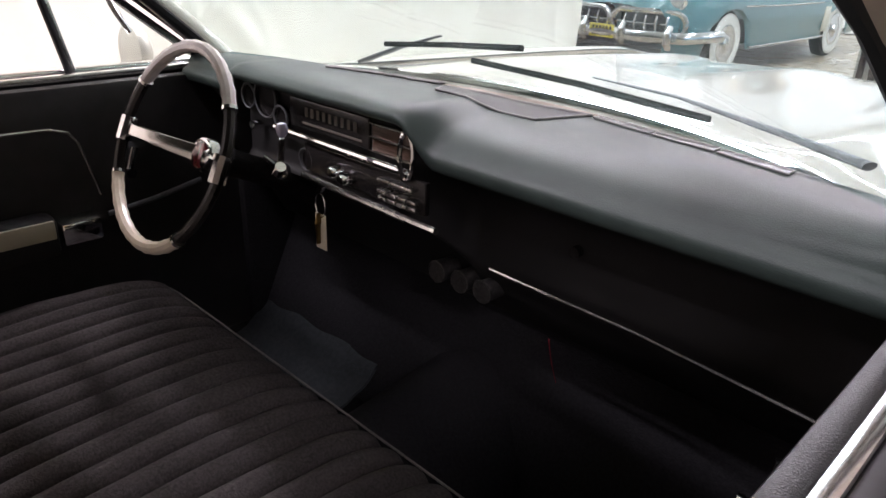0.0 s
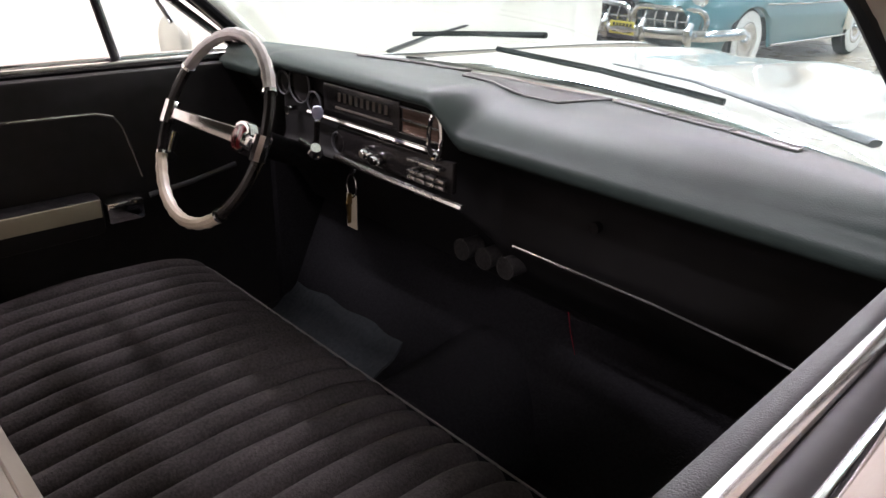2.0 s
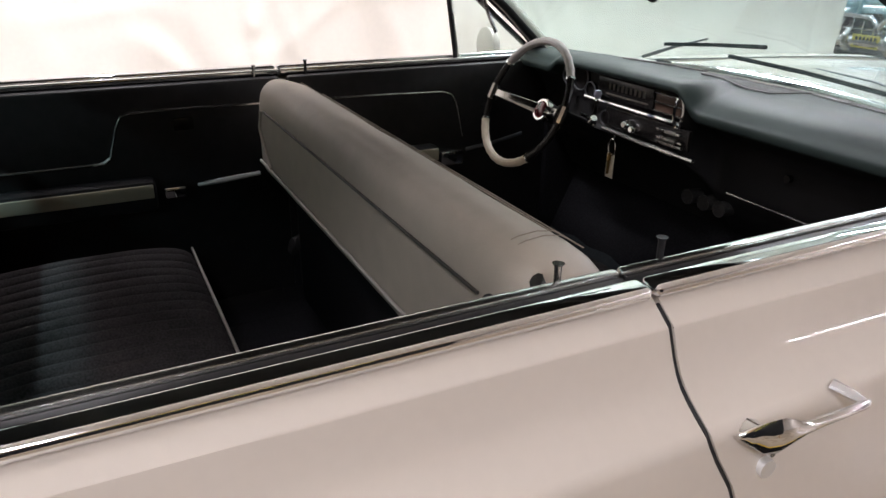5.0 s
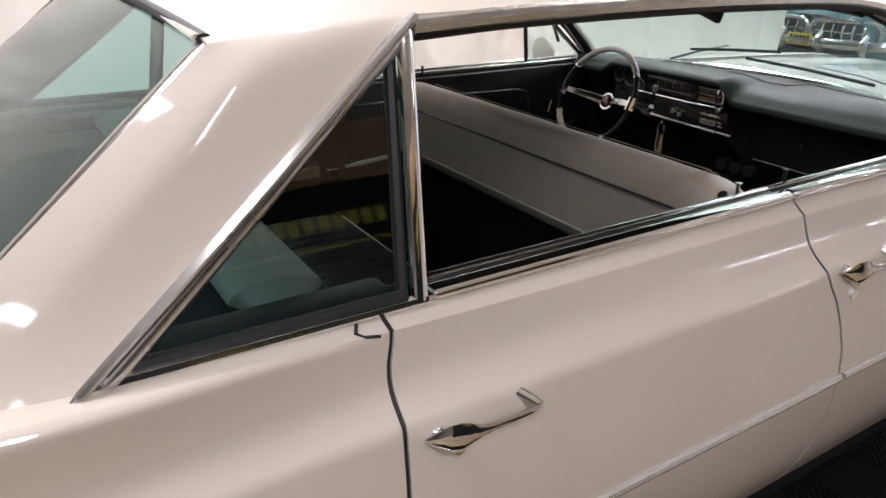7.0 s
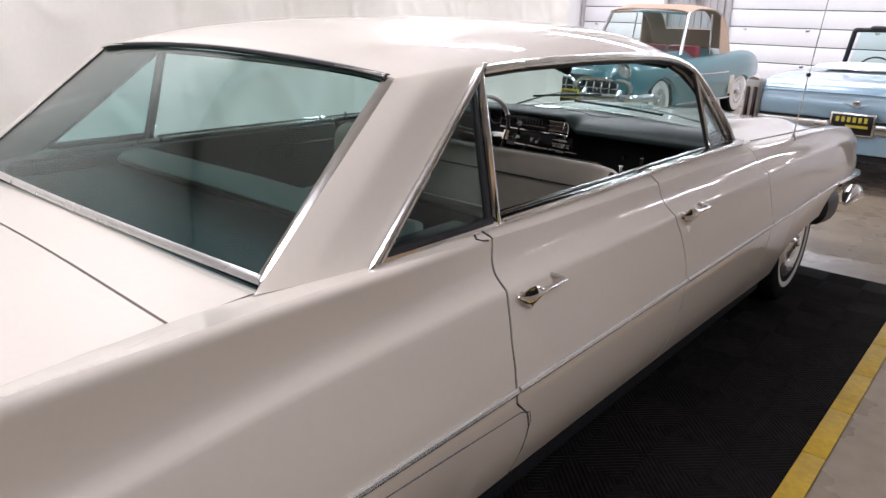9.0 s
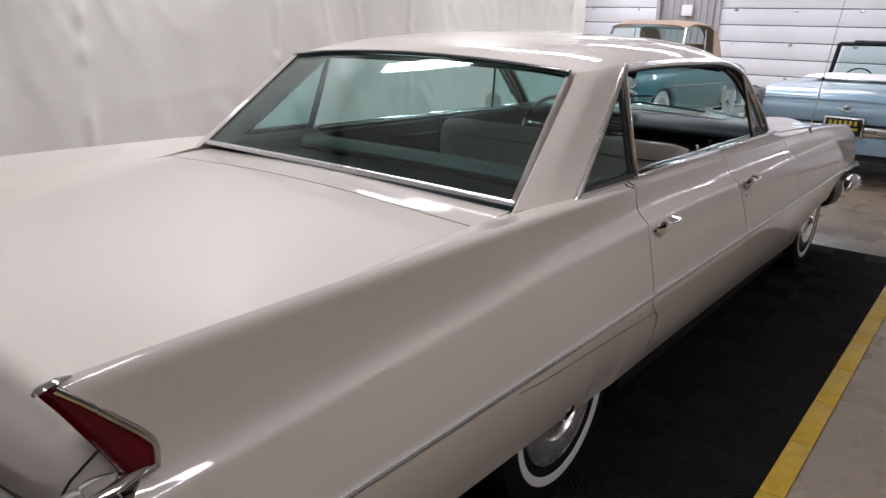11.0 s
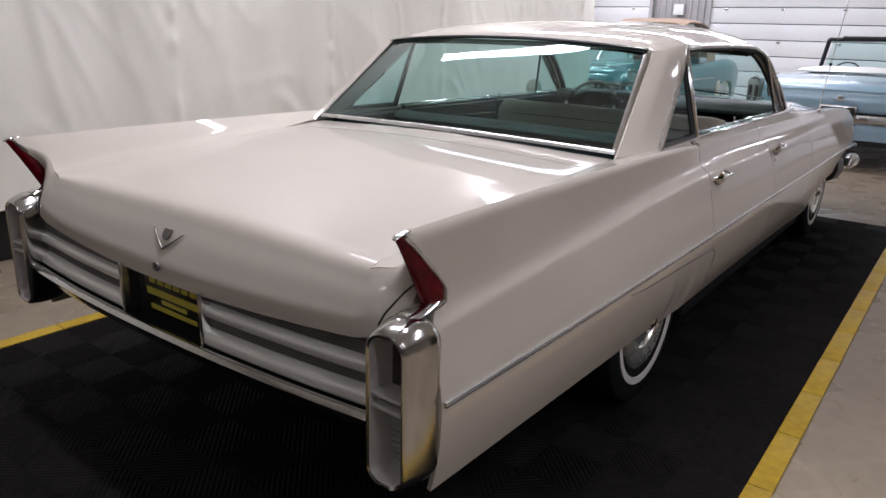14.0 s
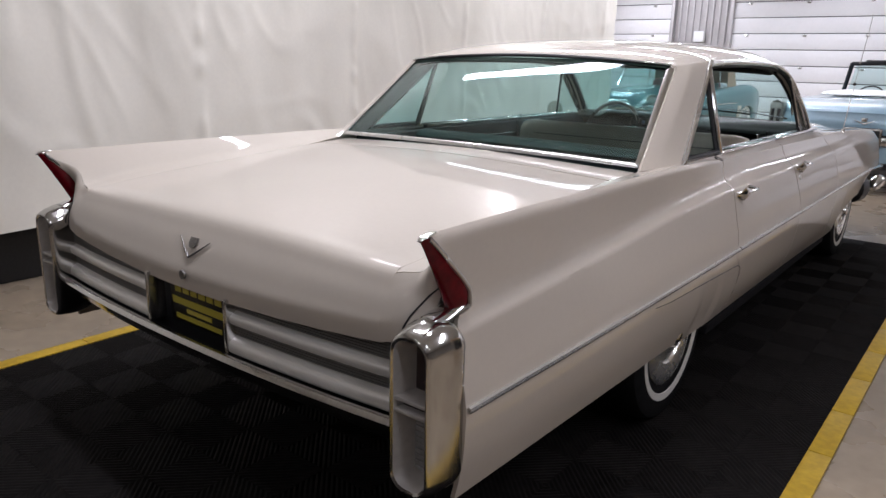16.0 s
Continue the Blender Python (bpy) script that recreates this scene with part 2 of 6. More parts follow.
# ---- the hall ----
CONCRETE = mat("polished_concrete", (0.285, 0.228, 0.165), 0.30, vary=0.10, scale=14, stain=0.22, stain_scale=0.9, bump=0.08, bump_scale=60, rough_vary=0.10)
CURTAIN = mat("white_curtain_cloth", (0.80, 0.765, 0.69), 0.75, stain=0.025, stain_scale=0.8, vary=0.015, scale=40, bump=0.12, bump_scale=300, spec=0.25)
WALL_PAINT = mat("white_wall_sheeting", (0.72, 0.71, 0.69), 0.5, stain=0.05, vary=0.02)
# unseen walls: the hall's dimness on this side is put into the colour
DIM_WALL = mat("darkened_wall", (0.34, 0.305, 0.27), 0.6, stain=0.1, vary=0.04)
DOOR_WHITE = mat("white_door_panel", (0.76, 0.75, 0.76), 0.4, stain=0.04, vary=0.02, scale=20)
GREY_STEEL = mat("grey_corrugated_steel", (0.42, 0.40, 0.40), 0.4, 0.3, vary=0.05)
DARK_GAP = mat("dark_joint", (0.10, 0.10, 0.105), 0.7, vary=0.1)
TILE = mat("black_floor_tile", (0.0098, 0.0086, 0.0081), 0.65, vary=0.3, scale=25, random_value=0.08, spec=0.06)
YELLOW = mat("yellow_edge_plastic", (0.50, 0.32, 0.018), 0.5, vary=0.12, scale=40, stain=0.12, stain_scale=5, bump=0.1)
CEILING = mat("white_ceiling_sheet", (0.82, 0.82, 0.81), 0.6, vary=0.03)
LAMP_BODY = mat("white_lamp_housing", (0.80, 0.80, 0.80), 0.4)

X0, X1, Y0, Y1, TOP = -7.5, 9.0, -10.0, 15.6, 3.55
tagged(done("floor", box(X0 - 0.2, X1 + 0.2, Y0 - 0.2, Y1 + 0.2, -0.2, 0.0), CONCRETE), "polished tan-grey concrete hall floor with stains", "floor", kind="structure")
tagged(done("ceiling", box(X0 - 0.2, X1 + 0.2, Y0 - 0.2, Y1 + 0.2, TOP, TOP + 0.2), CEILING), "white sheet ceiling of the hall", "ceiling", kind="structure")
tagged(done("wall_west", box(X0 - 0.2, X0, Y0, Y1, 0, TOP), WALL_PAINT), "plain white side wall of the hall", "wall", kind="structure")
tagged(done("wall_east", box(X1, X1 + 0.2, Y0, Y1, 0, TOP), DIM_WALL), "unseen side wall, coloured dark for the dim hall", "wall", kind="structure")
tagged(done("wall_south", box(X0, X1, Y0 - 0.2, Y0, 0, TOP), DIM_WALL), "unseen end wall, coloured dark for the dim hall", "wall", kind="structure")
tagged(done("wall_north", box(X0, X1, Y1, Y1 + 0.2, 0, TOP), GREY_STEEL), "grey corrugated steel end wall behind the doors", "wall", kind="structure")
for gx in np.arange(-5.2, -3.6, 0.16):
    tagged(part("rib", box(gx, gx + 0.05, Y1 - 0.03, Y1, 0, TOP, 0.008), GREY_STEEL, bpy.data.objects["wall_north"]))


def overhead_door(name, x0, x1):
    """A sectional door: wide ribbed panels with hinges along their joints."""
    door = thing(name, "white sectional overhead door with ribbed panels", "door", kind="structure")
    part("backing", box(x0, x1, Y1 - 0.05, Y1 - 0.02, 0, 3.3), DARK_GAP, door)
    h = 0.355
    for i in range(9):
        part("panel", box(x0, x1, Y1 - 0.10, Y1 - 0.05, i * h + 0.012, (i + 1) * h - 0.006, 0.01), DOOR_WHITE, door)
        if i % 2 == 1:
            x = x0 + 0.35
            while x < x1 - 0.1:
                part("hinge", box(x - 0.04, x + 0.04, Y1 - 0.125, Y1 - 0.10, i * h + 0.295, i * h + 0.335, 0.006), WORN_CHROME, door)
                x += 1.25
    for x in (x0 - 0.03, x1 + 0.03):
        part("track", box(x - 0.04, x + 0.04, Y1 - 0.16, Y1 - 0.02, 0, 3.4, 0.008), GREY_STEEL, door, "steel guide track")
    return door


overhead_door("door_1", -7.4, -5.35)
overhead_door("door_2", -3.85, 1.5)
overhead_door("door_3", 2.2, 6.0)
tagged(done("wall_box", box(-4.75, -4.5, Y1 - 0.14, Y1 - 0.03, 1.95, 2.2, 0.01), LAMP_BODY), "small white electrical box on the grey post", "box")


# the curtain hangs beside the car, in loose folds
def fold(y, z):
    a = 0.024 * math.sin(y * 4.1 + 1.6 * math.sin(y * 1.3) + 0.25 * z) + 0.012 * math.sin(y * 10.7 + 3.0 * math.sin(y * 0.8) - 0.3 * z)
    full = 0.40 + 0.60 * max(0, math.sin(0.75 * y - 0.6 + 0.15 * z)) ** 2
    seam = 0.018 * math.exp(-((math.remainder(y - 0.35, 1.5)) / 0.035) ** 2) * (0.6 + 1.2 * noise.noise((y * 2, z * 9, 4.0)))
    crease = 0.018 * noise.noise((y * 2.6 + z * 0.8, z * 0.9 - y * 0.5, 7.1)) + 0.004 * noise.noise((y * 6 + z * 2, z * 1.8 - y * 2, 5.1))
    wrinkle = 0
    for q, (m, n, amp) in enumerate(((1.5, .5, .016), (2.6, 1.1, .012), (1.1, 1.9, .009))):
        wrinkle += amp * max(0, 1 - 5 * abs(noise.noise((y * m + z * .5 * m, z * n - y * .6, 3.3 + 5 * q)))) * (.5 + noise.noise((y * .9, z * 1.1, 9.0 + q)))
    return wrinkle + a * full + 0.05 * noise.noise((y * 0.7, z * 0.45, 0.3)) + crease + 0.0012 * noise.noise((y * 9, z * 6, 2.3)) + seam


curtain = thing("curtain", "white cloth curtain hanging in loose folds beside the car", "curtain", kind="structure")
part("cloth", grid(lambda u, v: (-2.62 + fold(-6 + 12.7 * u, v * 3), -6 + 12.7 * u, 0.34 + 0.02 * noise.noise((u * 40, 0, 0)) + v * 3.08), 640, 110, 0.004, (-5, 0, 2)), CURTAIN, curtain, smooth=80)
part("rail", tube([(-2.62, -6.1, 3.44), (-2.62, 6.8, 3.44)], 0.02), WORN_CHROME, curtain, "steel curtain rail")


def low_case(y0, y1, z1):
    c = thing("flight_case", "black storage case standing behind the curtain hem", "case", "cases behind the curtain")
    part("body", box(-3.15, -2.75, y0, y1, 0.0, z1, 0.015), BLACK_TRIM, c)
    for y in (y0 + 0.12, y1 - 0.12):
        part("strap", box(-2.752, -2.744, y - 0.02, y + 0.02, 0.02, z1 - 0.02, 0.002), DARK_GAP, c, "blue-grey webbing strap")


# a display board beside the mat, seen only in the car's glass, paint and chrome
BOARD_CLOTH = mat("black_board_cloth", (0.008, 0.008, 0.009), 0.8, vary=0.15, scale=80, bump=0.3, bump_scale=300, spec=0.2)
BOARD_WOOD = mat("tan_board_wood", (0.38, 0.24, 0.11), 0.45, vary=0.18, scale=30, stretch=(1, 0.15, 3), stain=0.1)
board = thing("display_board", "black display board with yellow print and a tan wood head rail", "display board")
part("panel", box(2.95, 2.99, .05, 2.40, .30, 1.62, .006), BOARD_CLOTH, board, "black cloth panel")
part("head_rail", box(2.93, 3.01, .02, 2.43, 1.62, 1.90, .012), BOARD_WOOD, board, "tan wooden head rail")
for y in (.20, 2.25):
    part("upright", box(2.995, 3.04, y - .03, y + .03, .03, 1.70, .006), BOARD_WOOD, board, "wooden upright")
    part("foot", box(2.72, 3.26, y - .04, y + .04, 0, .05, .012), BOARD_WOOD, board, "wooden foot")
for k in range(19):
    part("mark", box(2.946, 2.9505, 1.93 - .072 * k - .046, 1.93 - .072 * k, 1.41, 1.485), PLATE_YELLOW, board)
part("line", box(2.946, 2.9505, .75, 1.95, 1.33, 1.345), PLATE_YELLOW, board)

for k in range(3):
    low_case(-2.2 + 0.85 * k, -1.42 + 0.85 * k, 0.42 + 0.03 * (k % 2))


def lamp(x, y, length=2.4, watts=1.0, wide=0.14):
    """A long tube fitting under the ceiling, with the lamp in its mouth."""
    f = thing("ceiling_light", "long white twin tube light fitting, lit, some added as fill", "ceiling light", "tube lights in rows")
    half = length / 2
    part("housing", box(-half, half, -wide / 2 - 0.02, wide / 2 + 0.02, -0.10, 0, 0.01), LAMP_BODY, f)
    for e in (-1, 1):
        part("end_cap", box(e * half - 0.02, e * half + 0.02, -wide / 2 - 0.025, wide / 2 + 0.025, -0.13, 0, 0.008), LAMP_BODY, f)
    data = bpy.data.lights.new("tube", "AREA")
    data.shape, data.size, data.size_y, data.energy, data.color = "RECTANGLE", length - 0.06, wide, TUBE_WATTS * watts * length / 2.4, TUBE_COLOUR
    ob = new("tube", data)
    ob.parent = f
    ob.location = (0, 0, -0.105)
    f.matrix_world = pose(x, y, TOP)


# the last one, at y -5, is added unseen to lift the tail
for lx, ly, lw in ((-1.04, 1.05, 0.60), (-1.75, 4.2, 0.85), (-1.3, 7.0, 0.9), (-1.3, 10.0, 1.0), (-1.4, 13.4, 1.0), (0.1, -0.9, 0.70), (0.1, -5.0, 0.26)):
    lamp(lx, ly, watts=lw)
for lx, ly in ((-5.4, 8.0), (-5.4, 11.0), (-5.4, 13.9), (3.4, 13.9)):
    lamp(lx, ly)
# unseen fittings, added as fill for the car's right side
for lx, ly, lw in ((4.2, -5.0, 0.15), (4.2, -2.4, 0.40), (3.8, 0.0, 0.68), (7.2, 10.4, 1.1), (4.2, 10.4, 1.1)):
    lamp(lx, ly, watts=lw)


# the line of the deck from the rear window to the tail (s, y, z)
DECK = [(0.0, .05, 1.012), (.10, -.05, 1.006), (.30, -.40, .988), (.55, -.85, .955), (.72, -1.10, .936), (.79, -1.22, .923), (.825, -1.29, .913), (.842, -1.325, .906), (.852, -1.345, .899), (.862, -1.360, .887), (.880, -1.378, .860), (.92, -1.405, .817), (.955, -1.427, .772), (.975, -1.439, .744), (.985, -1.442, .728), (1.0, -1.443, .692)]
deck_y, deck_z = spl(DECK, 1), spl(DECK, 2)


def deck(x, s):
    w = abs(x) / 0.76
    tail = max(0.0, (s - .82) / .18)
    return Vector((x, deck_y(s) + 0.035 * w ** 2 * tail, deck_z(s) - (0.036 * w ** 2 - 0.010 * w ** 4) * (1 - tail) + 0.028 * w ** 2 * tail))


# ---- the cream sedan: feature lines of the body side (y, x, z), from top to bottom ----
F0 = [(deck(.758, q).y, .758, deck(.758, q).z) for q in (.97, .94, .91, .895, .88, .87, .86, .85, .84, .82, .80, .77, .72, .65, .55, .46, .38, .31, .25)] + [(-.1, .785, .985), (.12, .825, .995), (.3, .852, 1.0), (1.5, .856, 1.0), (2.2, .855, .996), (2.5, .85, .985), (2.75, .83, .968), (3.2, .80, .946), (4.0, .80, .912), (4.3, .80, .894), (4.5, .80, .872), (4.62, .80, .835)]
F1 = [(-1.44, .911, 1.010), (-.9, .909, 1.014), (-.2, .908, 1.013), (.3, .905, 1.004), (.55, .898, .988), (.9, .893, .977), (1.5, .893, .972), (2.2, .893, .964), (2.6, .888, .958), (3.0, .884, .953), (3.8, .887, .926), (4.3, .889, .897), (4.52, .884, .877), (4.62, .870, .845)]
F2 = [(-1.44, .924, .822), (-.9, .923, .838), (-.5, .922, .862), (0, .920, .896), (.5, .918, .912), (1.0, .918, .913), (1.5, .919, .911), (2.3, .921, .908), (2.7, .922, .905), (3.0, .925, .900), (3.8, .930, .876), (4.3, .932, .848), (4.52, .928, .828), (4.62, .912, .805)]
F3 = [(-1.44, .955, .765), (-1.13, .956, .783), (-.9, .957, .798), (-.5, .958, .822), (0, .960, .856), (.54, .963, .868), (1.5, .968, .865), (2.2, .970, .866), (2.7, .967, .866), (3.6, .960, .846), (4.3, .957, .802), (4.52, .950, .784), (4.62, .930, .765)]
F4 = [(-1.44, .969, .68), (-.6, .985, .72), (.5, .994, .745), (2.6, .996, .748), (3.8, .985, .736), (4.4, .975, .712), (4.62, .945, .695)]
F5 = [(-1.44, .985, .598), (-.6, 1.008, .612), (.5, 1.018, .623), (1.6, 1.018, .628), (3.0, 1.014, .630), (4.3, 1.0, .622), (4.62, .965, .615)]
F6 = [(-1.44, .978, .47), (-.5, .995, .47), (.6, .998, .43), (2.5, .995, .42), (4.45, .975, .45)]
F7 = [(-1.44, .952, .350), (-1.0, .957, .346), (-.4, .960, .336), (.07, .958, .322), (.3, .957, .308), (.7, .953, .303), (1.2, .950, .298), (2.2, .948, .285), (2.9, .948, .272), (4.45, .94, .38)]
LINES = [(spl(f, 1), spl(f, 2)) for f in (F0, F1, F2, F3, F4, F5, F6, F7)]
FRONT_AXLE, REAR_AXLE, TYRE_R = 3.40, 0.065, 0.352


def hem(y):
    """Lower edge of the body side, with the wheel openings."""
    z = LINES[7][1](y)
    a = (y - FRONT_AXLE - 0.18) / 0.60
    if abs(a) < 1:
        z = max(z, 0.27 + 0.18 * (1 - abs(a) ** 2.6) ** 0.5)
    b = (y - 0.03) / 0.34
    if abs(b) < 1:
        z = max(z, 0.305 + 0.012 * (1 - abs(b) ** 2.4) ** 0.5)
    return z


def side_point(y, v):
    """v: 0 at the inner top edge, 1 at the ridge, 5 at the moulding, 7 at the hem."""
    k = min(int(v), 6)
    u = v - k
    if k == 0 and y < -.3:                      # the valley between deck and fin, deeper towards the tail
        w = min((-.3 - y) / 1.0, 1)
        (xa, za), (xb, zb) = ((LINES[i][0](y), LINES[i][1](y)) for i in (0, 1))
        wall = lambda q: math.sqrt((q - .48) ** 2 + .0064) + (q - .48)
        rise = (wall(u) - wall(0)) / (wall(1) - wall(0))
        return xa + (xb - xa) * u, za + (zb - za) * ((1 - w) * u ** 1.15 + w * rise)
    pts = []
    for i in (k - 1, k, k + 1, k + 2):
        i = min(max(i, 0), 7)
        pts.append(np.array((LINES[i][0](y), LINES[i][1](y))))
    p0, p1, p2, p3 = pts
    tight = 0.5
    soft_nose = .35 * min(max((y - 2.3) / .5, 0), 1)
    a, b = (p2 - p0) * tight, (p3 - p1) * tight
    if k <= 1 and v <= 1:                       # a firm edge along the ridge
        b = (p2 - p1) * 0.9
    if k == 1:
        a = (p2 - p1) * 0.7
    if k == 2:                                  # a firmer crease above the doors' flanks
        b = (p2 - p1) * 0.82
    if k == 3:
        a = (p2 - p1) * 0.82
    a, b = a + ((p2 - p0) * tight - a) * soft_nose, b + ((p3 - p1) * tight - b) * soft_nose
    q = (1 + 2 * u) * (1 - u) ** 2 * p1 + u * (1 - u) ** 2 * a + u * u * (3 - 2 * u) * p2 + u * u * (u - 1) * b
    if k == 1 and y < .55:                      # a narrow rounded band under the fin edge
        q[0] += .016 * min(1, (.55 - y) / .35) * (1 - (1 - min(u / .2, 1)) ** 2) * (1 - u)
    return float(q[0]), float(q[1])


def side(y, v):
    x, z = side_point(y, v)
    if v > 5:
        low = hem(y)
        x5, z5 = side_point(y, 5)
        bottom = LINES[7][1](y)
        if low > bottom + 1e-4:                 # squeeze the lower part up to the opening
            f = (z5 - z) / (z5 - bottom)
            z = z5 - f * (z5 - low)
            x = side_point(y, 5 + 2 * f * (z5 - low) / (z5 - bottom))[0]
    return x, z


def cut(knots):
    """A shut line: its y for a height z."""
    f = spl(sorted(knots))
    return lambda z: f(z)


REAR_CUT = cut([(1.02, .558), (.976, .552), (.93, .541), (.866, .537), (.80, .532), (.69, .524), (.623, .525), (.57, .538), (.50, .615), (.28, .612)])
FRONT_CUT = cut([(1.02, 1.530), (.975, 1.530), (.91, 1.532), (.865, 1.537), (.825, 1.552), (.775, 1.576), (.70, 1.585), (.625, 1.584), (.52, 1.592), (.40, 1.575), (.26, 1.56)])
COWL_CUT = cut([(1.02, 2.52), (.9, 2.56), (.63, 2.58), (.26, 2.60)])
TAIL_CUT = cut([(1.02, -1.432), (.962, -1.381), (.917, -1.341), (.881, -1.307), (.855, -1.293), (.827, -1.296), (.808, -1.318), (.78, -1.345), (.60, -1.362), (.37, -1.352)])
NOSE_CUT = cut([(.20, 3.66), (.40, 3.68), (.50, 3.72), (.575, 3.80), (.600, 4.00), (.613, 4.44), (.66, 4.56), (.75, 4.605), (.85, 4.61), (1.02, 4.58)])
VROWS = [0, .12, .26, .36, .42, .47, .52, .57, .63, .72, .85, .93, 1.0, 1.03, 1.06, 1.10, 1.15, 1.2, 1.26, 1.35, 1.6, 1.85, 2.1, 2.35, 2.6, 2.8, 2.95, 3.1, 3.3, 3.6, 4, 4.5, 5, 5.25, 5.5, 5.75, 6, 6.25, 6.5, 6.75, 7]


TAIL0 = deck(.758, .86).y
tail_end = spl([(0, TAIL0), (.20, -1.340), (.40, -1.334), (.65, -1.328), (.82, -1.358), (1, -1.432)])


def side_panel(a, b, n, v0=0.0, out=0.0, gap=0.004, thick=0.012, tail=False):
    rows = [v for v in VROWS if v >= v0]

    ends = []
    for v in rows:
        y0, y1 = a(.7), b(.7)
        for _ in range(4):
            y0, y1 = a(side(y0, v)[1]), b(side(y1, v)[1])
        if tail and v < 0.999:
            y0 = tail_end(v)
        ends.append((y0 + gap, y1 - gap))

    def fn(u, w):
        j = round(w * (len(rows) - 1))
        y = ends[j][0] + (ends[j][1] - ends[j][0]) * u
        x, z = side(y, rows[j])
        return (x + out, y, z)
    return grid(fn, n, len(rows) - 1, thick)


sedan = thing("sedan", "cream-white vintage four-door sedan with tail fins and chrome trim", "car")


def both(name, bm, material, parent, label="", smooth=35):
    other = mirrored(bm)
    return part(name, bm, material, parent, label, smooth), part(name, other, material, parent, label, smooth)


quarters = both("rear_quarter", side_panel(TAIL_CUT, REAR_CUT, 64, tail=True), PAINT, sedan, "cream rear quarter panel with a sharp tail fin")
rear_doors = both("rear_door", side_panel(REAR_CUT, FRONT_CUT, 30), PAINT, sedan, "cream rear door, closed, window open")
front_doors = both("front_door", side_panel(FRONT_CUT, COWL_CUT, 30), PAINT, sedan, "cream front door, closed, window open")
fenders = both("front_fender", side_panel(COWL_CUT, NOSE_CUT, 64), PAINT, sedan, "cream front fender with an open wheel arch")

# chrome moulding strip along the sides, one length on each panel
for panels, a, b in ((quarters, TAIL_CUT, REAR_CUT), (rear_doors, REAR_CUT, FRONT_CUT), (front_doors, FRONT_CUT, COWL_CUT), (fenders, COWL_CUT, cut([(1.0, 3.90), (.2, 3.90)]))):
    y0, y1 = a(.625) + 0.008, b(.625) - 0.004
    n = 24
    line = [(side_point(y0 + (y1 - y0) * k / n, 5)[0] + 0.004, y0 + (y1 - y0) * k / n, side_point(y0 + (y1 - y0) * k / n, 5)[1]) for k in range(n + 1)]
    bm = tube(line, 0.0088, 8, 1.0)
    part("moulding", mirrored(bm), MOULDING, panels[1], "thin chrome side moulding")
    part("moulding", bm, MOULDING, panels[0], "thin chrome side moulding")

# black tubes added inside the shut lines, so the gaps read as shaded
for cutter, owner in ((REAR_CUT, quarters), (FRONT_CUT, rear_doors), (COWL_CUT, front_doors)):
    pts = []
    for v in VROWS:
        if v >= .47:
            y = cutter(.7)
            for _ in range(4):
                y = cutter(side(y, v)[1])
            x, z = side(y, v)
            pts.append((x - .007, y, z))
    bm = tube(pts, .0046, 6)
    part("shut_line_seal", mirrored(bm), BLACK_TRIM, owner[1], "black strip, rubber seal or gap shade")
    part("shut_line_seal", bm, BLACK_TRIM, owner[0], "black strip, rubber seal or gap shade")

# wheel skirt outline at the rear: a raised panel edge
skirt_line = [(-.33, .580), (-.2, .568), (.1, .560), (.4, .550), (.56, .543), (.605, .525), (.618, .49), (.612, .40), (.606, .31)]


def on_side(y, z, out=0.0):
    lo, hi = 1.0, 7.0
    for _ in range(40):
        m = (lo + hi) / 2
        if side(y, m)[1] > z:
            lo = m
        else:
            hi = m
    return Vector((side(y, lo)[0] + out, y, z))


skirt_tube = tube([on_side(y, z, -0.001) for y, z in skirt_line], 0.0022, 6)
part("skirt_seam", mirrored(skirt_tube), DARK_GAP, quarters[1], "thin dark wheel skirt seam")
part("skirt_seam", skirt_tube, DARK_GAP, quarters[0], "thin dark wheel skirt seam")

# ---- trunk lid, deck, hood ----
SEAM = 0.213


def lid_half(s):
    t = min(max((s - .86) / .10, 0), 1)
    return .7575 + .004 * t


part("trunk_lid", grid(lambda u, v: deck((2 * u - 1) * lid_half(SEAM + (1 - SEAM) * v), SEAM + (1 - SEAM) * v), 48, 110, .012), PAINT, sedan, "cream trunk lid rolling down to the tail")


def upper_deck(u, v):
    """From the bowed foot of the rear window to the trunk seam."""
    x = -.765 + 1.53 * u
    edge = -.038 - .035 * (1 - min(abs(x) / .778, 1) ** 2)
    lo, hi = 0.0, SEAM
    for _ in range(24):
        mid = (lo + hi) / 2
        lo, hi = (mid, hi) if deck_y(mid) > edge else (lo, mid)
    return deck(x, lo + (SEAM - .0035 - lo) * v)


part("rear_deck", grid(upper_deck, 40, 10, .012), PAINT, sedan, "cream deck panel below the rear window")
HOOD = [(0.0, 2.80, 1.0), (.08, 2.86, 1.004), (.35, 3.3, .985), (.7, 3.9, .945), (.92, 4.42, .895), (1.0, 4.60, .83)]
hood_y, hood_z = spl(HOOD, 1), spl(HOOD, 2)


def hood_point(u, v):
    x = -.80 + 1.60 * u
    y = hood_y(v) - 0.16 * (abs(x) / .8) ** 2 * (1 - v)
    w = abs(x) / .8
    ridge = 0.020 * math.exp(-((w - .62) / .10) ** 2) * min(1, 3 * v)
    return Vector((x, y, hood_z(v) - 0.045 * w ** 2 + ridge + 0.012 * math.exp(-(w / .10) ** 2) * v))


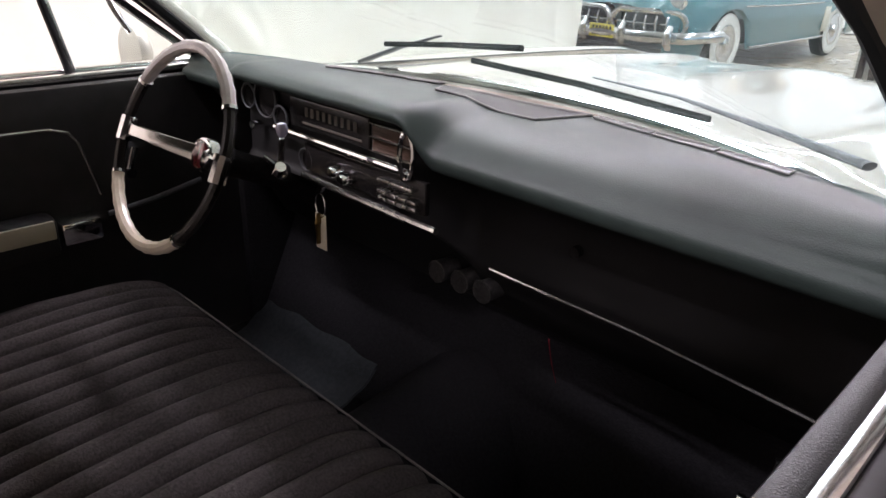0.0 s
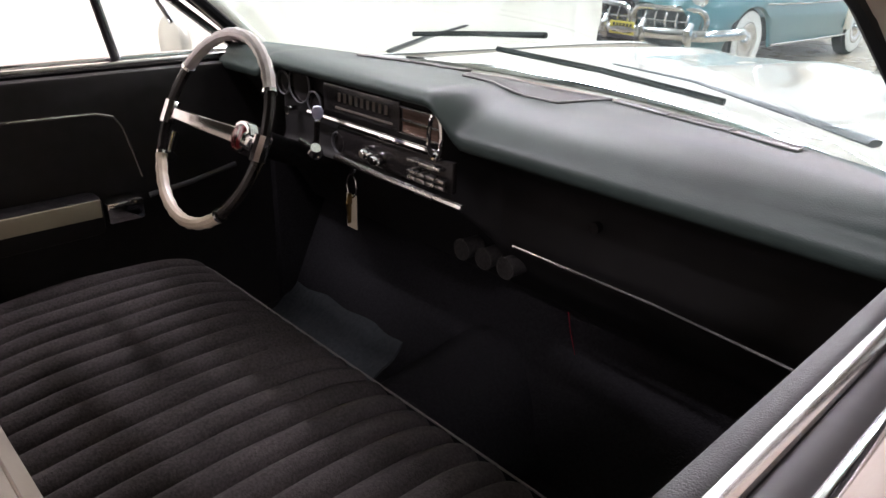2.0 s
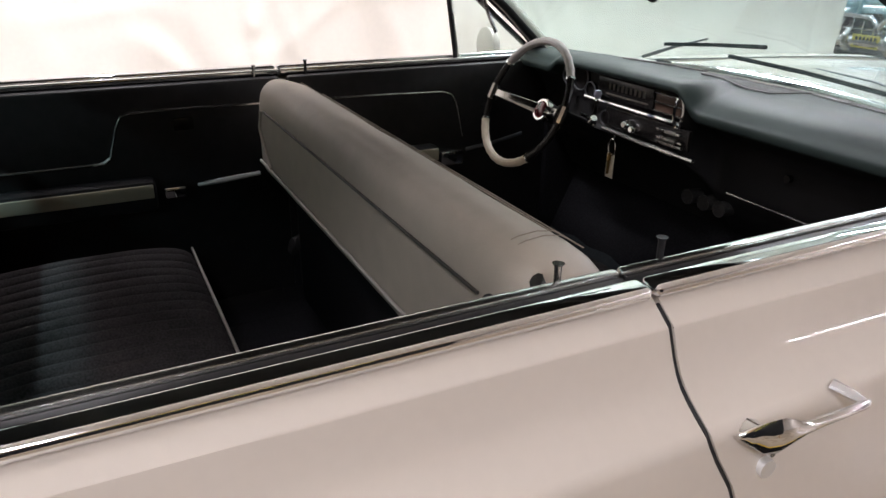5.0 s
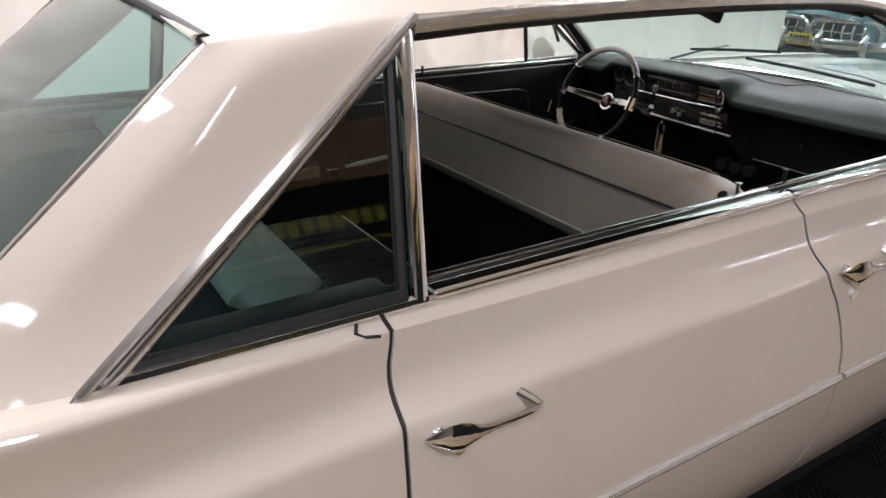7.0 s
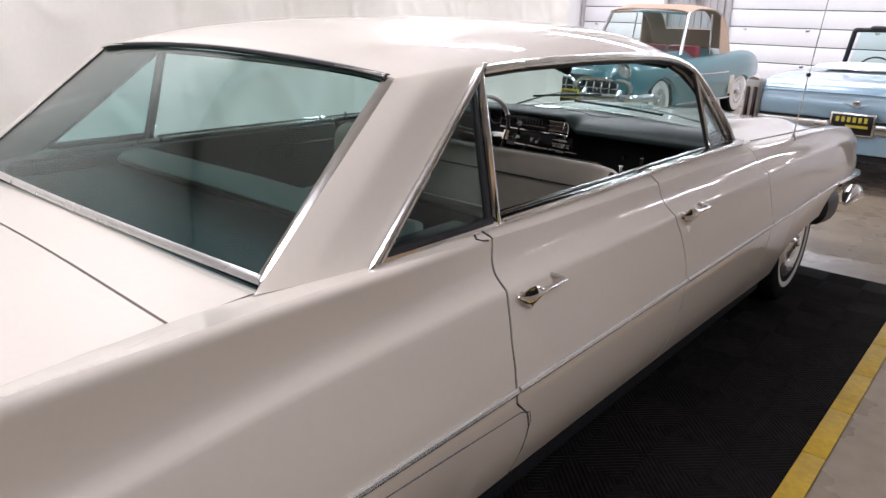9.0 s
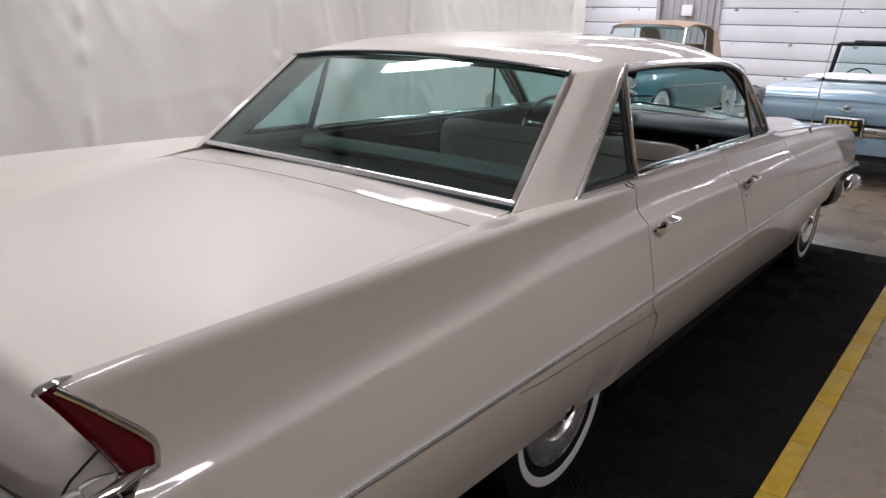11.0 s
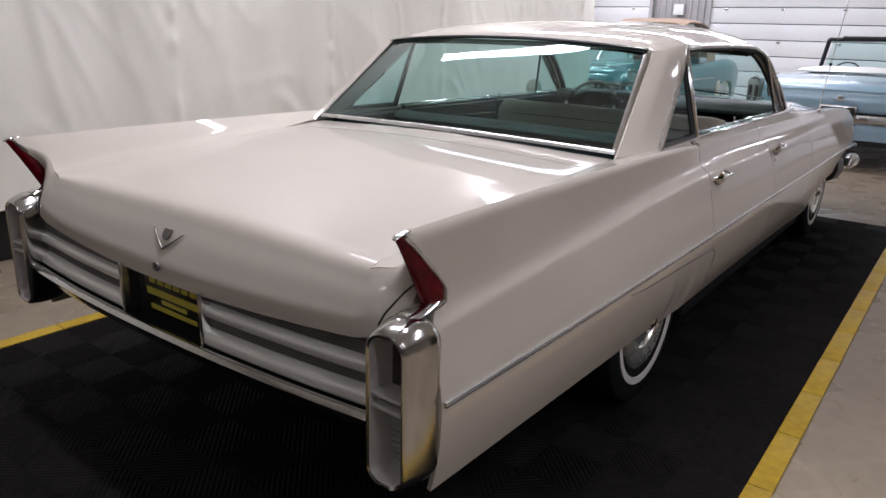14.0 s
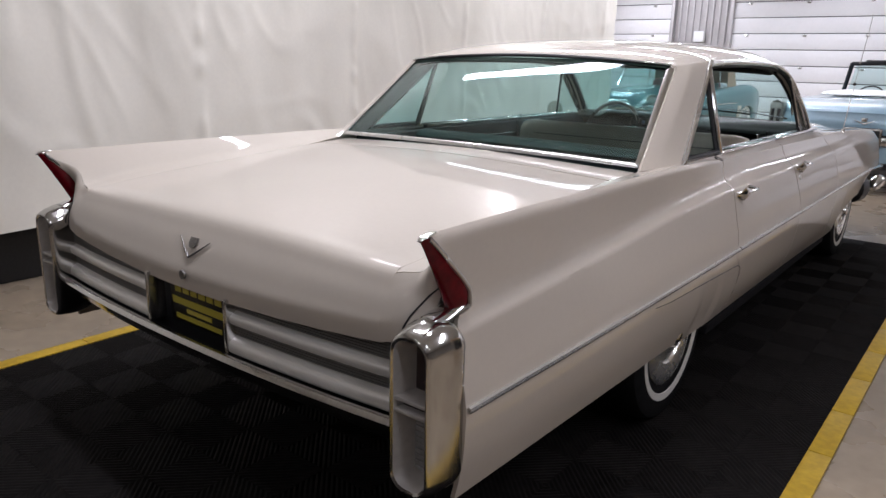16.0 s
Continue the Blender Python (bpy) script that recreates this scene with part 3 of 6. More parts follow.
part("hood", grid(hood_point, 60, 40, 0.012), PAINT, sedan, "cream hood with two soft ridges")
both("hood_seam", tube([(.801, y, LINES[0][1](y) + .0015) for y in np.linspace(2.78, 4.50, 30)], .0028, 6), DARK_GAP, sedan, "thin dark hood gap")
part("cowl", grid(lambda u, v: (-.83 + 1.66 * u, (2.60 + 0.20 * v) + (1 - v) * 0.13 - 0.27 * (abs(-.83 + 1.66 * u) / .83) ** 2.2 + 0.005, 1.012 - 0.030 * (abs(-.83 + 1.66 * u) / .83) ** 2 - 0.012 * v), 40, 4, 0.012), PAINT, sedan, "cream cowl below the windshield")

# ---- roof, pillars and windows ----
ROOF = [(0.0, .392, 1.388), (.06, .48, 1.420), (.16, .68, 1.460), (.32, 1.0, 1.490), (.52, 1.35, 1.500), (.75, 1.72, 1.490), (.92, 2.0, 1.445), (1.0, 2.13, 1.396)]
roof_y, roof_z = spl(ROOF, 1), spl(ROOF, 2)
EDGE_Z = spl([(0, 1.366), (.16, 1.392), (.5, 1.402), (.8, 1.392), (1, 1.352)])
ROOF_HALF = 0.742


def roof_point(u, v):
    w = 2 * u - 1
    a = abs(w)
    x = ROOF_HALF * math.copysign(1 - (1 - a) ** 1.25, w) if a < 1 else ROOF_HALF * w
    f = abs(x) / ROOF_HALF
    half_in = 0.035 * max(0, (0.16 - v) / .16) + 0.02 * max(0, (v - .8) / .2)
    x *= 1 - half_in
    y = roof_y(v) + (-0.13 * f ** 2.2) * v ** 3
    z = roof_z(v) - (roof_z(v) - EDGE_Z(v)) * (0.36 * f ** 2 + 0.64 * f ** 7)
    return Vector((x, y, z))


# rear pillars: their feet on the body and the row of roof edge points above them
A0, B0 = Vector((.796, -.070, .992)), Vector((.860, .168, .996))
PILLAR_V, PILLAR_N = .16, 14


def smooth_step(t):
    t = min(max(t, 0), 1)
    return t * t * (3 - 2 * t)


def pillar(u, w, s):
    """u: from the rear window to the side window, w: 0 at the roof to 1 at the body."""
    top, inner = roof_point(1, PILLAR_V * u), roof_point(.965, PILLAR_V * u)
    foot = A0 + (B0 - A0) * u
    flare = Vector((.006, -.008 * (1 - u) ** 2, 0))
    h1, h2 = top + (top - inner).normalized() * (.004 + .034 * min(1, 2.5 * u)), foot + (top - foot) * .28
    foot = foot + flare
    p = top * (1 - w) ** 3 + h1 * (3 * w * (1 - w) ** 2) + h2 * (3 * w * w * (1 - w)) + foot * w ** 3
    n = (B0 - A0).cross(top - A0).normalized()
    n = n if n.x > 0 else -n
    crease = 1 - abs((u - .40) / (.40 if u < .40 else .60)) ** 1.12
    p += n * (.016 * crease * smooth_step(w / .3) * (1 - .75 * w))
    return Vector((s * p.x, p.y, p.z))


def roof_skin(thick=.016):
    bm = bmesh.new()
    vs = [PILLAR_V * k / PILLAR_N for k in range(PILLAR_N + 1)] + [PILLAR_V + (1 - PILLAR_V) * k / 36 for k in range(1, 37)]
    nu = 56
    rows = [[bm.verts.new(roof_point(i / nu, v)) for v in vs] for i in range(nu + 1)]
    for a, b in zip(rows, rows[1:]):
        for j in range(len(vs) - 1):
            bm.faces.new((a[j], b[j], b[j + 1], a[j + 1]))
    for s, edge in ((1, rows[nu]), (-1, rows[0])):
        above = edge[:PILLAR_N + 1]
        for k in range(1, 23):
            row = [bm.verts.new(pillar(j / PILLAR_N, k / 22, s)) for j in range(PILLAR_N + 1)]
            for j in range(PILLAR_N):
                q = (above[j], row[j], row[j + 1], above[j + 1])
                bm.faces.new(q if s > 0 else q[::-1])
            above = row
    bm.normal_update()
    rim = [e for e in bm.edges if e.is_boundary]
    inner = {v: bm.verts.new(v.co - v.normal * thick) for v in list(bm.verts)}
    for f in list(bm.faces):
        bm.faces.new([inner[v] for v in reversed(f.verts)])
    for e in rim:
        a, b = e.verts
        bm.faces.new((a, b, inner[b], inner[a]))
    return bm


part("roof", roof_skin(), PAINT, sedan, "cream roof panel running into wide rear pillars", 50)
part("headliner", grid(lambda u, v: roof_point(0.04 + 0.92 * u, 0.03 + 0.94 * v) - Vector((0, 0, 0.035)), 24, 20, 0.005), HEADLINER, sedan, "dark cloth headliner")


def lerp(a, b, t):
    return Vector(a) + (Vector(b) - Vector(a)) * t


RW = dict(bl=(-.778, -.043, 1.004), br=(.778, -.043, 1.004), tl=(-.690, .400, 1.366), tr=(.690, .400, 1.366))


def rear_glass(u, v):
    p = lerp(lerp(RW["bl"], RW["br"], u), lerp(RW["tl"], RW["tr"], u), v)
    c = 1 - (2 * u - 1) ** 2
    return p + Vector((0, -0.035 * c * (1 - .5 * v), 0.012 * c + 0.020 * c * v)) + Vector((0, -0.02, 0.016)) * math.sin(math.pi * v) * c


part("rear_window", grid(rear_glass, 24, 14, 0.004), TINTED_GLASS, sedan, "large green-tinted rear window")
frame_rear = thing("rear_window_trim", "", "")
frame_rear.parent = sedan


def glass_strip(edge_u, edge_v, n, across, drop, bow_out, outer=.006):
    """A flat bright moulding along an edge of the rear window."""
    def fn(a, b):
        u, v = edge_u(a), edge_v(a)
        p = rear_glass(u, v)
        c = rear_glass(.5 + (u - .5) * across[0], .5 + (v - .5) * across[1])
        inward = (c - p).normalized()
        return p + inward * (.012 * (1 - b) - outer * b) + Vector((0, -.62, .78)) * (.004 + bow_out * math.sin(math.pi * b)) - Vector((0, 0, drop)) * b ** 2
    return grid(fn, n, 6, .004, (0, .4, .9))


part("lower_trim", glass_strip(lambda a: a, lambda a: 0, 40, (1, .8), .005, .003, .005), SATIN_TRIM, frame_rear, "bright rear window trim")
part("upper_trim", tube([rear_glass(k / 24, 1) + Vector((0, -.004, .002)) for k in range(25)], .011, 8, .7), BLACK_TRIM, frame_rear, "dark rubber seal")
for u in (0, 1):
    part("side_trim", glass_strip(lambda a: u, lambda a: a, 16, (.9, 1), .006, .002, .018), POD_CHROME, frame_rear, "bright rear window trim")
    part("corner_trim", tube([rear_glass(abs(u - q), 1) + Vector((0, -.012, .004)) for q in (0, .03, .07, .12)], [.009, .008, .006, .002], 8, .6), CHROME, frame_rear, "bright corner trim")

Q0, Q1 = Vector((.848, .205, 1.004)), Vector((.750, .655, 1.372))       # rear lower and top corners of the small window
Q2 = Vector((.852, .618, 1.004))
for s in (1, -1):
    m = Matrix.Diagonal((s, 1, 1, 1))
    w = thing("quarter_window", "", "")
    w.parent = sedan
    bm = bmesh.new()
    a, b, c = m @ Q0, m @ Q1, m @ Q2
    f = bm.faces.new([bm.verts.new(p) for p in (a, c, b)])
    bmesh.ops.solidify(bm, geom=[f], thickness=0.004)
    part("pane", bm, TINTED_GLASS, w, "dark-tinted fixed quarter glass", 0)
    out = Vector((0.012 * s, 0, 0))
    up, low = m @ Vector((.760, .672, 1.392)), m @ Vector((.876, .150, .998))
    part("outer_moulding", tube([low, lerp(low, up, .03) + out * .3, lerp(low, up, .5) + out * .5, up], [.003, .0085, .009, .009], 8, 0.8), WORN_CHROME, w, "bright outer moulding")
    part("groove", tube([lerp(low, up, .06) + Vector((0, .012, 0)), up + Vector((0, .010, -.012))], 0.0045, 6), DARK_GAP, w, "dark groove")
    part("rear_frame", tube([a + out + Vector((0, -.012, 0)), lerp(a, b, .5) + out * .8 + Vector((0, -.003, 0)), b + out * .7], [.013, .0125, .011], 10, 1.2), WORN_CHROME, w, "worn bright frame")
    part("glass_seal", tube([a + out * .6 + Vector((0, .014, .012)), c + out * .6 + Vector((0, -.02, .012))], 0.010, 8), BLACK_TRIM, w, "black strip, rubber seal or gap shade")
    part("front_frame", tube([c + out, b + out * .8], 0.0135, 10, 0.8), CHROME, w, "bright metal frame")
    part("seal", tube([c + out * .3 + Vector((0, -.024, 0)), b + out * .3 + Vector((0, -.022, -.03))], 0.010, 8), BLACK_TRIM, w, "black strip, rubber seal or gap shade")
    part("sill", tube([a + out + Vector((0, -.01, 0)), c + out + Vector((0, .012, 0))], 0.010, 8), CHROME, w, "bright lower moulding")
    part("door_notch", tube([m @ Vector(q) for q in ((.876, .510, 1.0005), (.888, .503, .9935), (.897, .512, .990), (.900, .535, .9865))], .0028, 6), BLACK_TRIM, w, "thin dark shut line")

# bright rail over the side windows, and the windshield pillars
RAIL = [(.752, .668, 1.378), (.748, .9, 1.388), (.746, 1.3, 1.392), (.742, 1.7, 1.386), (.736, 1.90, 1.368), (.744, 2.04, 1.334), (.755, 2.13, 1.288), (.775, 2.27, 1.188), (.797, 2.42, 1.070), (.806, 2.49, .998)]
rx, rz = spl([(q[1], q[0]) for q in RAIL]), spl([(q[1], q[2]) for q in RAIL])
rail_line = [(rx(y), y, rz(y)) for y in np.linspace(.668, 2.49, 40)]
both("drip_rail", tube([(x + 0.006, y, z) for x, y, z in rail_line], 0.013, 8), WORN_CHROME, sedan, "bright window rail")
both("window_header", tube([(x - (0.02 if y < 1.9 else .010), y, z - 0.012) for x, y, z in rail_line], [0.014 if y < 1.85 else .009 for x, y, z in rail_line], 8), BLACK_TRIM, sedan, "black window opening seal")
PILLAR = [(.708, 1.97, 1.350), (.716, 2.08, 1.322), (.733, 2.19, 1.258), (.750, 2.30, 1.180), (.770, 2.42, 1.082), (.790, 2.53, .978)]
both("windshield_pillar", tube([Vector(p) for p in PILLAR], [.016, .024, .026, .028, .030, .033], 12, 0.9), PAINT, sedan, "cream windshield pillar")
both("inner_pillar", tube([Vector(p) + Vector((-.014, -.012, -.004)) for p in PILLAR], [.012, .017, .015, .015, .017, .022], 10), BLACK_TRIM, sedan, "black inner windshield pillar")


def shield(u, v):
    w = 2 * u - 1
    top = Vector((.668 * w, 2.115 - .115 * w * w, 1.378 - 0.022 * w * w))
    low = Vector((.775 * w, 2.735 - .225 * abs(w) ** 2.3, 1.016 - 0.028 * w * w))
    return lerp(low, top, v) + Vector((0, 0.02, 0.02)) * math.sin(math.pi * v)


part("windshield", grid(shield, 30, 14, 0.004), WINDSHIELD_GLASS, sedan, "curved clear windshield").visible_shadow = False
part("windshield_lower_trim", tube([shield(k / 30, 0) + Vector((0, .012, .004)) for k in range(31)], 0.012, 8), CHROME, sedan, "bright lower windshield trim")
part("windshield_header", tube([shield(k / 30, 1) + Vector((0, -.01, -.004)) for k in range(31)], 0.026, 8), BLACK_TRIM, sedan, "black windshield header")

# window sills: chrome strips, black slot and rubber lip along the doors
for panels, y0, y1 in ((rear_doors, .64, 1.518), (front_doors, 1.524, 2.47)):
    for s, ob in ((1, panels[0]), (-1, panels[1])):
        part("sill_trim", box(min(s * .838, s * .872), max(s * .838, s * .872), y0, y1, .998, 1.016, 0.008, 4), CHROME, ob, "polished chrome window sill")
        part("slot", box(min(s * .812, s * .838), max(s * .812, s * .838), y0, y1, .985, 1.004, 0.003), BLACK_TRIM, ob, "black felt window slot")
        part("inner_sill", box(min(s * .796, s * .812), max(s * .796, s * .812), y0, y1, .995, 1.010, 0.004), WORN_CHROME, ob, "thin inner sill strip")

# vent windows in front
V0, V1, V2 = Vector((.828, 2.152, 1.000)), Vector((.758, 2.066, 1.303)), Vector((.803, 2.455, 1.006))
for s in (1, -1):
    m = Matrix.Diagonal((s, 1, 1, 1))
    w = thing("vent_window", "", "")
    w.parent = sedan
    a, b, c = m @ V0, m @ V1, m @ V2
    bm = bmesh.new()
    f = bm.faces.new([bm.verts.new(p) for p in (a, c, b)])
    bmesh.ops.solidify(bm, geom=[f], thickness=0.004)
    part("pane", bm, WINDSHIELD_GLASS, w, "clear vent glass", 0).visible_shadow = False
    part("post", tube([a + Vector((.008 * s, .007, -.01)), b + Vector((.008 * s, .007, 0))], 0.0070, 8, 1.0), WORN_CHROME, w, "metal window post")
    part("post_seal", tube([a + Vector((0, -.006, 0)), b + Vector((0, -.002, 0))], 0.0075, 8), BLACK_TRIM, w, "black window channel")
    part("front_edge", tube([c, lerp(c, b, .5) + Vector((.004 * s, 0, 0)), b], 0.010, 8), WORN_CHROME, w, "metal vent frame")
    part("latch", tube([lerp(c, b, .55) + Vector((-.02 * s, -.03, .03)), lerp(c, b, .52) + Vector((-.03 * s, -.02, -.02)), lerp(c, b, .45) + Vector((-.028 * s, -.02, -.045))], 0.007, 8), WORN_CHROME, w, "small vent latch")

# ---- outer fittings ----
def handle(panels, y, z):
    """A pull handle: a pointed paddle that narrows into an arched bar with a foot at its far end."""
    x = on_side(y, z)[0]
    shape = ((-.036, .010, .003, .004), (-.026, .016, .011, .006), (-.008, .024, .022, .008), (.010, .029, .025, .009), (.028, .031, .018, .008), (.044, .032, .010, .007),
             (.065, .033, .0075, .006), (.110, .035, .0065, .0055), (.150, .035, .0060, .0055), (.158, .033, .004, .004))
    for s, ob in ((1, panels[0]), (-1, panels[1])):
        m = Matrix.Diagonal((s, 1, 1, 1))
        loops = []
        for dy, out, hh, hx in shape:
            c = Vector((x + out, y + dy, z + .002 + .03 * max(0, dy - .03)))
            loops.append([m @ (c + Vector((hx * k, 0, hh * q))) for k, q in ((1, 0), (.75, .55), (.1, 1), (-.8, .7), (-1, 0), (-.8, -.7), (.1, -1), (.75, -.55))])
        h = part("door_handle", rings(loops), CHROME, ob, "chrome paddle-shaped pull handle", 40)
        part("handle_root", tube([m @ p for p in (Vector((x - .006, y - .006, z - .008)), Vector((x + .022, y + .002, z - .006)))], [.020, .014], 12, 0.8), CHROME, h)
        part("handle_foot", tube([m @ p for p in (Vector((x - .006, y + .140, z + .012)), Vector((x + .020, y + .148, z + .009)), Vector((x + .034, y + .152, z + .006)))], [.011, .009, .006], 10, .7), CHROME, h)
        part("push_button", tube([m @ p for p in (Vector((x + .004, y + .010, z - .022)), Vector((x + .024, y + .014, z - .022)))], .011, 12), WORN_CHROME, h, "round push button")


handle(rear_doors, .598, .848)
handle(front_doors, 1.606, .862)
lx = on_side(1.622, .806)[0]
for s, ob in ((1, front_doors[0]), (-1, front_doors[1])):
    part("lock_cylinder", tube([(s * (lx - .004), 1.622, .806), (s * (lx + .007), 1.622, .806)], .013, 14), BRIGHT_TRIM, ob, "round key lock")


def wheel(x, y):
    s = 1 if x > 0 else -1
    w = thing("wheel", "", "")
    w.parent = sedan
    w.location = (x, y, TYRE_R)
    prof = [(.200, -.085), (.235, -.10), (.300, -.106), (.335, -.095), (.350, -.07), (.352, 0), (.350, .07), (.335, .095), (.300, .106), (.235, .10), (.200, .085)]
    part("tyre", lathe([(r, s * a) for r, a in prof], 56), RUBBER, w, "black tyre")
    part("whitewall", lathe([(r, s * a) for r, a in ((.238, .1005), (.240, .1035), (.266, .1065), (.268, .1045))], 56), WHITEWALL, w, "narrow white sidewall band")
    cover = part("wheel_cover", lathe([(r, s * a) for r, a in ((.0, .122), (.045, .120), (.050, .108), (.075, .100), (.115, .090), (.120, .098), (.165, .106), (.190, .104), (.205, .094), (.208, .080))], 56), SATIN_TRIM, w, "dished bright wheel cover")
    part("hub_boss", lathe([(r, s * a) for r, a in ((0, .134), (.020, .133), (.030, .126), (.034, .112))], 24), CHROME, cover)


for x in (1, -1):
    wheel(x * .838, REAR_AXLE), wheel(x * .838, FRONT_AXLE)

# ---- the tail ----
def tail_lamp(s):
    lamp_ob = thing("tail_lamp", "", "")
    lamp_ob.parent = sedan
    m = Matrix.Diagonal((s, 1, 1, 1))
    edge_y = spl([(0, -1.424), (.22, -1.384), (.47, -1.343), (.68, -1.309), (.82, -1.294), (1, -1.296)])
    nose_y = spl([(0, -1.442), (.27, -1.412), (.53, -1.386), (.76, -1.363), (1, -1.341)])

    def centre(t):
        return .9150 - .0025 * t, .0095 + .0185 * t

    def loop(t):
        cx, w = centre(t)
        z, e, q = 1.003 - .176 * t, edge_y(t), nose_y(t)
        shape = ((-1, e), (-.96, e + (q - e) * .35), (-.80, e + (q - e) * .72), (-.5, q + .004), (-.2, q - .003), (.2, q - .003), (.5, q + .004), (.80, e + (q - e) * .72), (.96, e + (q - e) * .35), (1, e), (.6, e + .01), (-.6, e + .01))
        return [m @ Vector((cx + w * k, y, z)) for k, y in shape]

    def tuck(t, k):
        pts = loop(t)
        mid = sum(pts, Vector()) / len(pts)
        return [mid + (p - mid) * k + Vector((0, 0, -.006)) for p in pts]
    part("lens", rings([loop(t) for t in np.linspace(0.0, .96, 16)] + [tuck(.97, .9), tuck(.98, .7)]), RED_LENS, lamp_ob, "tall red fin lens", 50)
    for side_sign, name in ((1, "outer_bezel"), (-1, "inner_bezel")):
        line = []
        for t in np.linspace(0, 1, 22):
            cx, w = centre(t)
            line.append(m @ Vector((cx + side_sign * (w + .001), edge_y(t) + .001, 1.003 - .176 * t)))
        cx, w = centre(1)
        line += [m @ Vector((cx + side_sign * w * .9, -1.308, .818)), m @ Vector((cx + side_sign * w * .7, -1.325, .812))]
        part(name, tube(line, 0.0056, 8), WORN_CHROME, lamp_ob, "chrome lamp surround")
    part("cap", tube([m @ Vector((.9165, -1.449, 1.000)), m @ Vector((.9165, -1.440, 1.006)), m @ Vector((.917, -1.415, 1.011)), m @ Vector((.918, -1.395, 1.012))], [.005, .0095, .009, .003], 10, .5), CHROME, lamp_ob, "chrome fin tip")
    foot = [m @ Vector(p) for p in ((.9125, -1.300, .832), (.912, -1.318, .822), (.908, -1.345, .812), (.903, -1.375, .806), (.900, -1.395, .803))]
    part("foot", tube(foot, [.024, .029, .030, .031, .026], 16, .42), CHROME, lamp_ob, "chrome lamp foot")


tail_lamp(1), tail_lamp(-1)
CORNER = [(0, lid_half(1) + .0005, deck(.762, 1).y, deck(.762, 1).z), (.25, .830, -1.398, .742), (.45, .864, -1.368, .782), (.62, .884, -1.338, .828), (.70, .886, -1.326, .862), (.80, .890, -1.345, .912), (.90, .898, -1.390, .962), (1, .908, -1.430, 1.003)]
corner = [spl(CORNER, k) for k in (1, 2, 3)]


def corner_point(u, v):
    """u: from the quarter panel's end round to the lower edge, v: from the lid to the fin; it leaves the panel along the panel's own slope."""
    def curved(q):
        y = tail_end(q) + .0042
        x, z = side(y, min(q, .999))
        x1, z1 = side(y + .012, min(q, .999))
        a, b = Vector((x, y, z)), Vector([c(q) for c in corner])
        t = (a - Vector((x1, y + .012, z1))).normalized() * (.30 * (b - a).length)
        return a * (1 - u) ** 2 + (a + t) * (2 * u * (1 - u)) + b * u * u
    lid = deck(lid_half(.86 + .14 * u) - .0008, .86 + .14 * u)
    return curved(v) + (lid - curved(0)) * (1 - v) ** 1.5


both("tail_corner", grid(corner_point, 14, 32, 0.008), PAINT, sedan, "cream corner between trunk lid and fin")


def on_corner(x, z):
    """The corner panel's point nearest to a place (x, z)."""
    near = min((corner_point(a / 30, b / 40) for a in range(31) for b in range(33)), key=lambda p: (p.x - x) ** 2 + (p.z - z) ** 2)
    return Vector((x, near.y - .0015, z))


both("fin_root", box(.845, .912, -1.350, -1.275, .765, .824, .014, 3), PAINT, sedan, "cream root of the fin")
both("lid_seam", tube([on_corner(x, z) for x, z in ((.884, .868), (.868, .846), (.852, .822), (.838, .796), (.829, .772), (.826, .752))], .0024, 6), BLACK_TRIM, sedan, "thin dark trunk seam")


LINER = mat("satin_lamp_lining", (0.60, 0.57, 0.54), 0.38, 0.35, vary=0.06, scale=50)


def pod(s):
    """The upright bumper end with its two lamp openings."""
    p = thing("bumper_end", "", "")
    p.parent = sedan

    def ring(y, w, h, r, cx, cz, belly=0.0):
        return [(s * (cx + a + (belly * (1 - (2 * b / h) ** 2) if a > 0 else 0)), y, cz + b) for a, b in rrect(w, h, r, 6)]
    shell = [ring(-1.30, .100, .36, .040, .895, .595), ring(-1.345, .120, .404, .050, .902, .596, .012), ring(-1.356, .130, .418, .056, .906, .597, .014), ring(-1.372, .133, .424, .058, .9065, .597, .013), ring(-1.405, .130, .426, .058, .9055, .597, .008), ring(-1.436, .123, .412, .054, .904, .594, .003),
             ring(-1.452, .119, .402, .050, .9025, .592), ring(-1.461, .112, .391, .045, .902, .591), ring(-1.463, .104, .380, .041, .902, .591), ring(-1.459, .094, .366, .036, .902, .591)]
    liner = [ring(-1.459, .094, .366, .036, .902, .591), ring(-1.450, .090, .360, .034, .902, .591), ring(-1.385, .070, .338, .026, .905, .590)]
    part("lamp_recess", rings(liner, True, False), LINER, p, "pale lined lamp recess", 50)
    part("shell", rings(shell, True, False), POD_CHROME, p, "upright chrome bumper end", 50)
    part("upper_lens", box(s * .907 - .042, s * .907 + .042, -1.394, -1.386, .628, .756, .003), DARK_LENS, p, "dark upper lamp lens")
    low = part("lower_lens", box(s * .907 - .042, s * .907 + .042, -1.394, -1.386, .418, .590, .003), CLEAR_LENS, p, "ribbed clear lower lens")
    for k in range(10):
        part("lens_rib", box(s * .907 - .036, s * .907 + .036, -1.399, -1.393, .430 + .015 * k, .436 + .015 * k, .001), CLEAR_LENS, low)
    part("divider", box(s * .905 - .050, s * .905 + .050, -1.456, -1.39, .592, .602, .003), LINER, p)
    part("divider", box(s * .905 - .050, s * .905 + .050, -1.456, -1.39, .622, .632, .003), LINER, p)
    part("divider_gap", box(s * .905 - .046, s * .905 + .046, -1.430, -1.39, .602, .622), DARK_LENS, p)


pod(1), pod(-1)


def bow(x):
    return 0.045 * (abs(x) / .85) ** 2.2


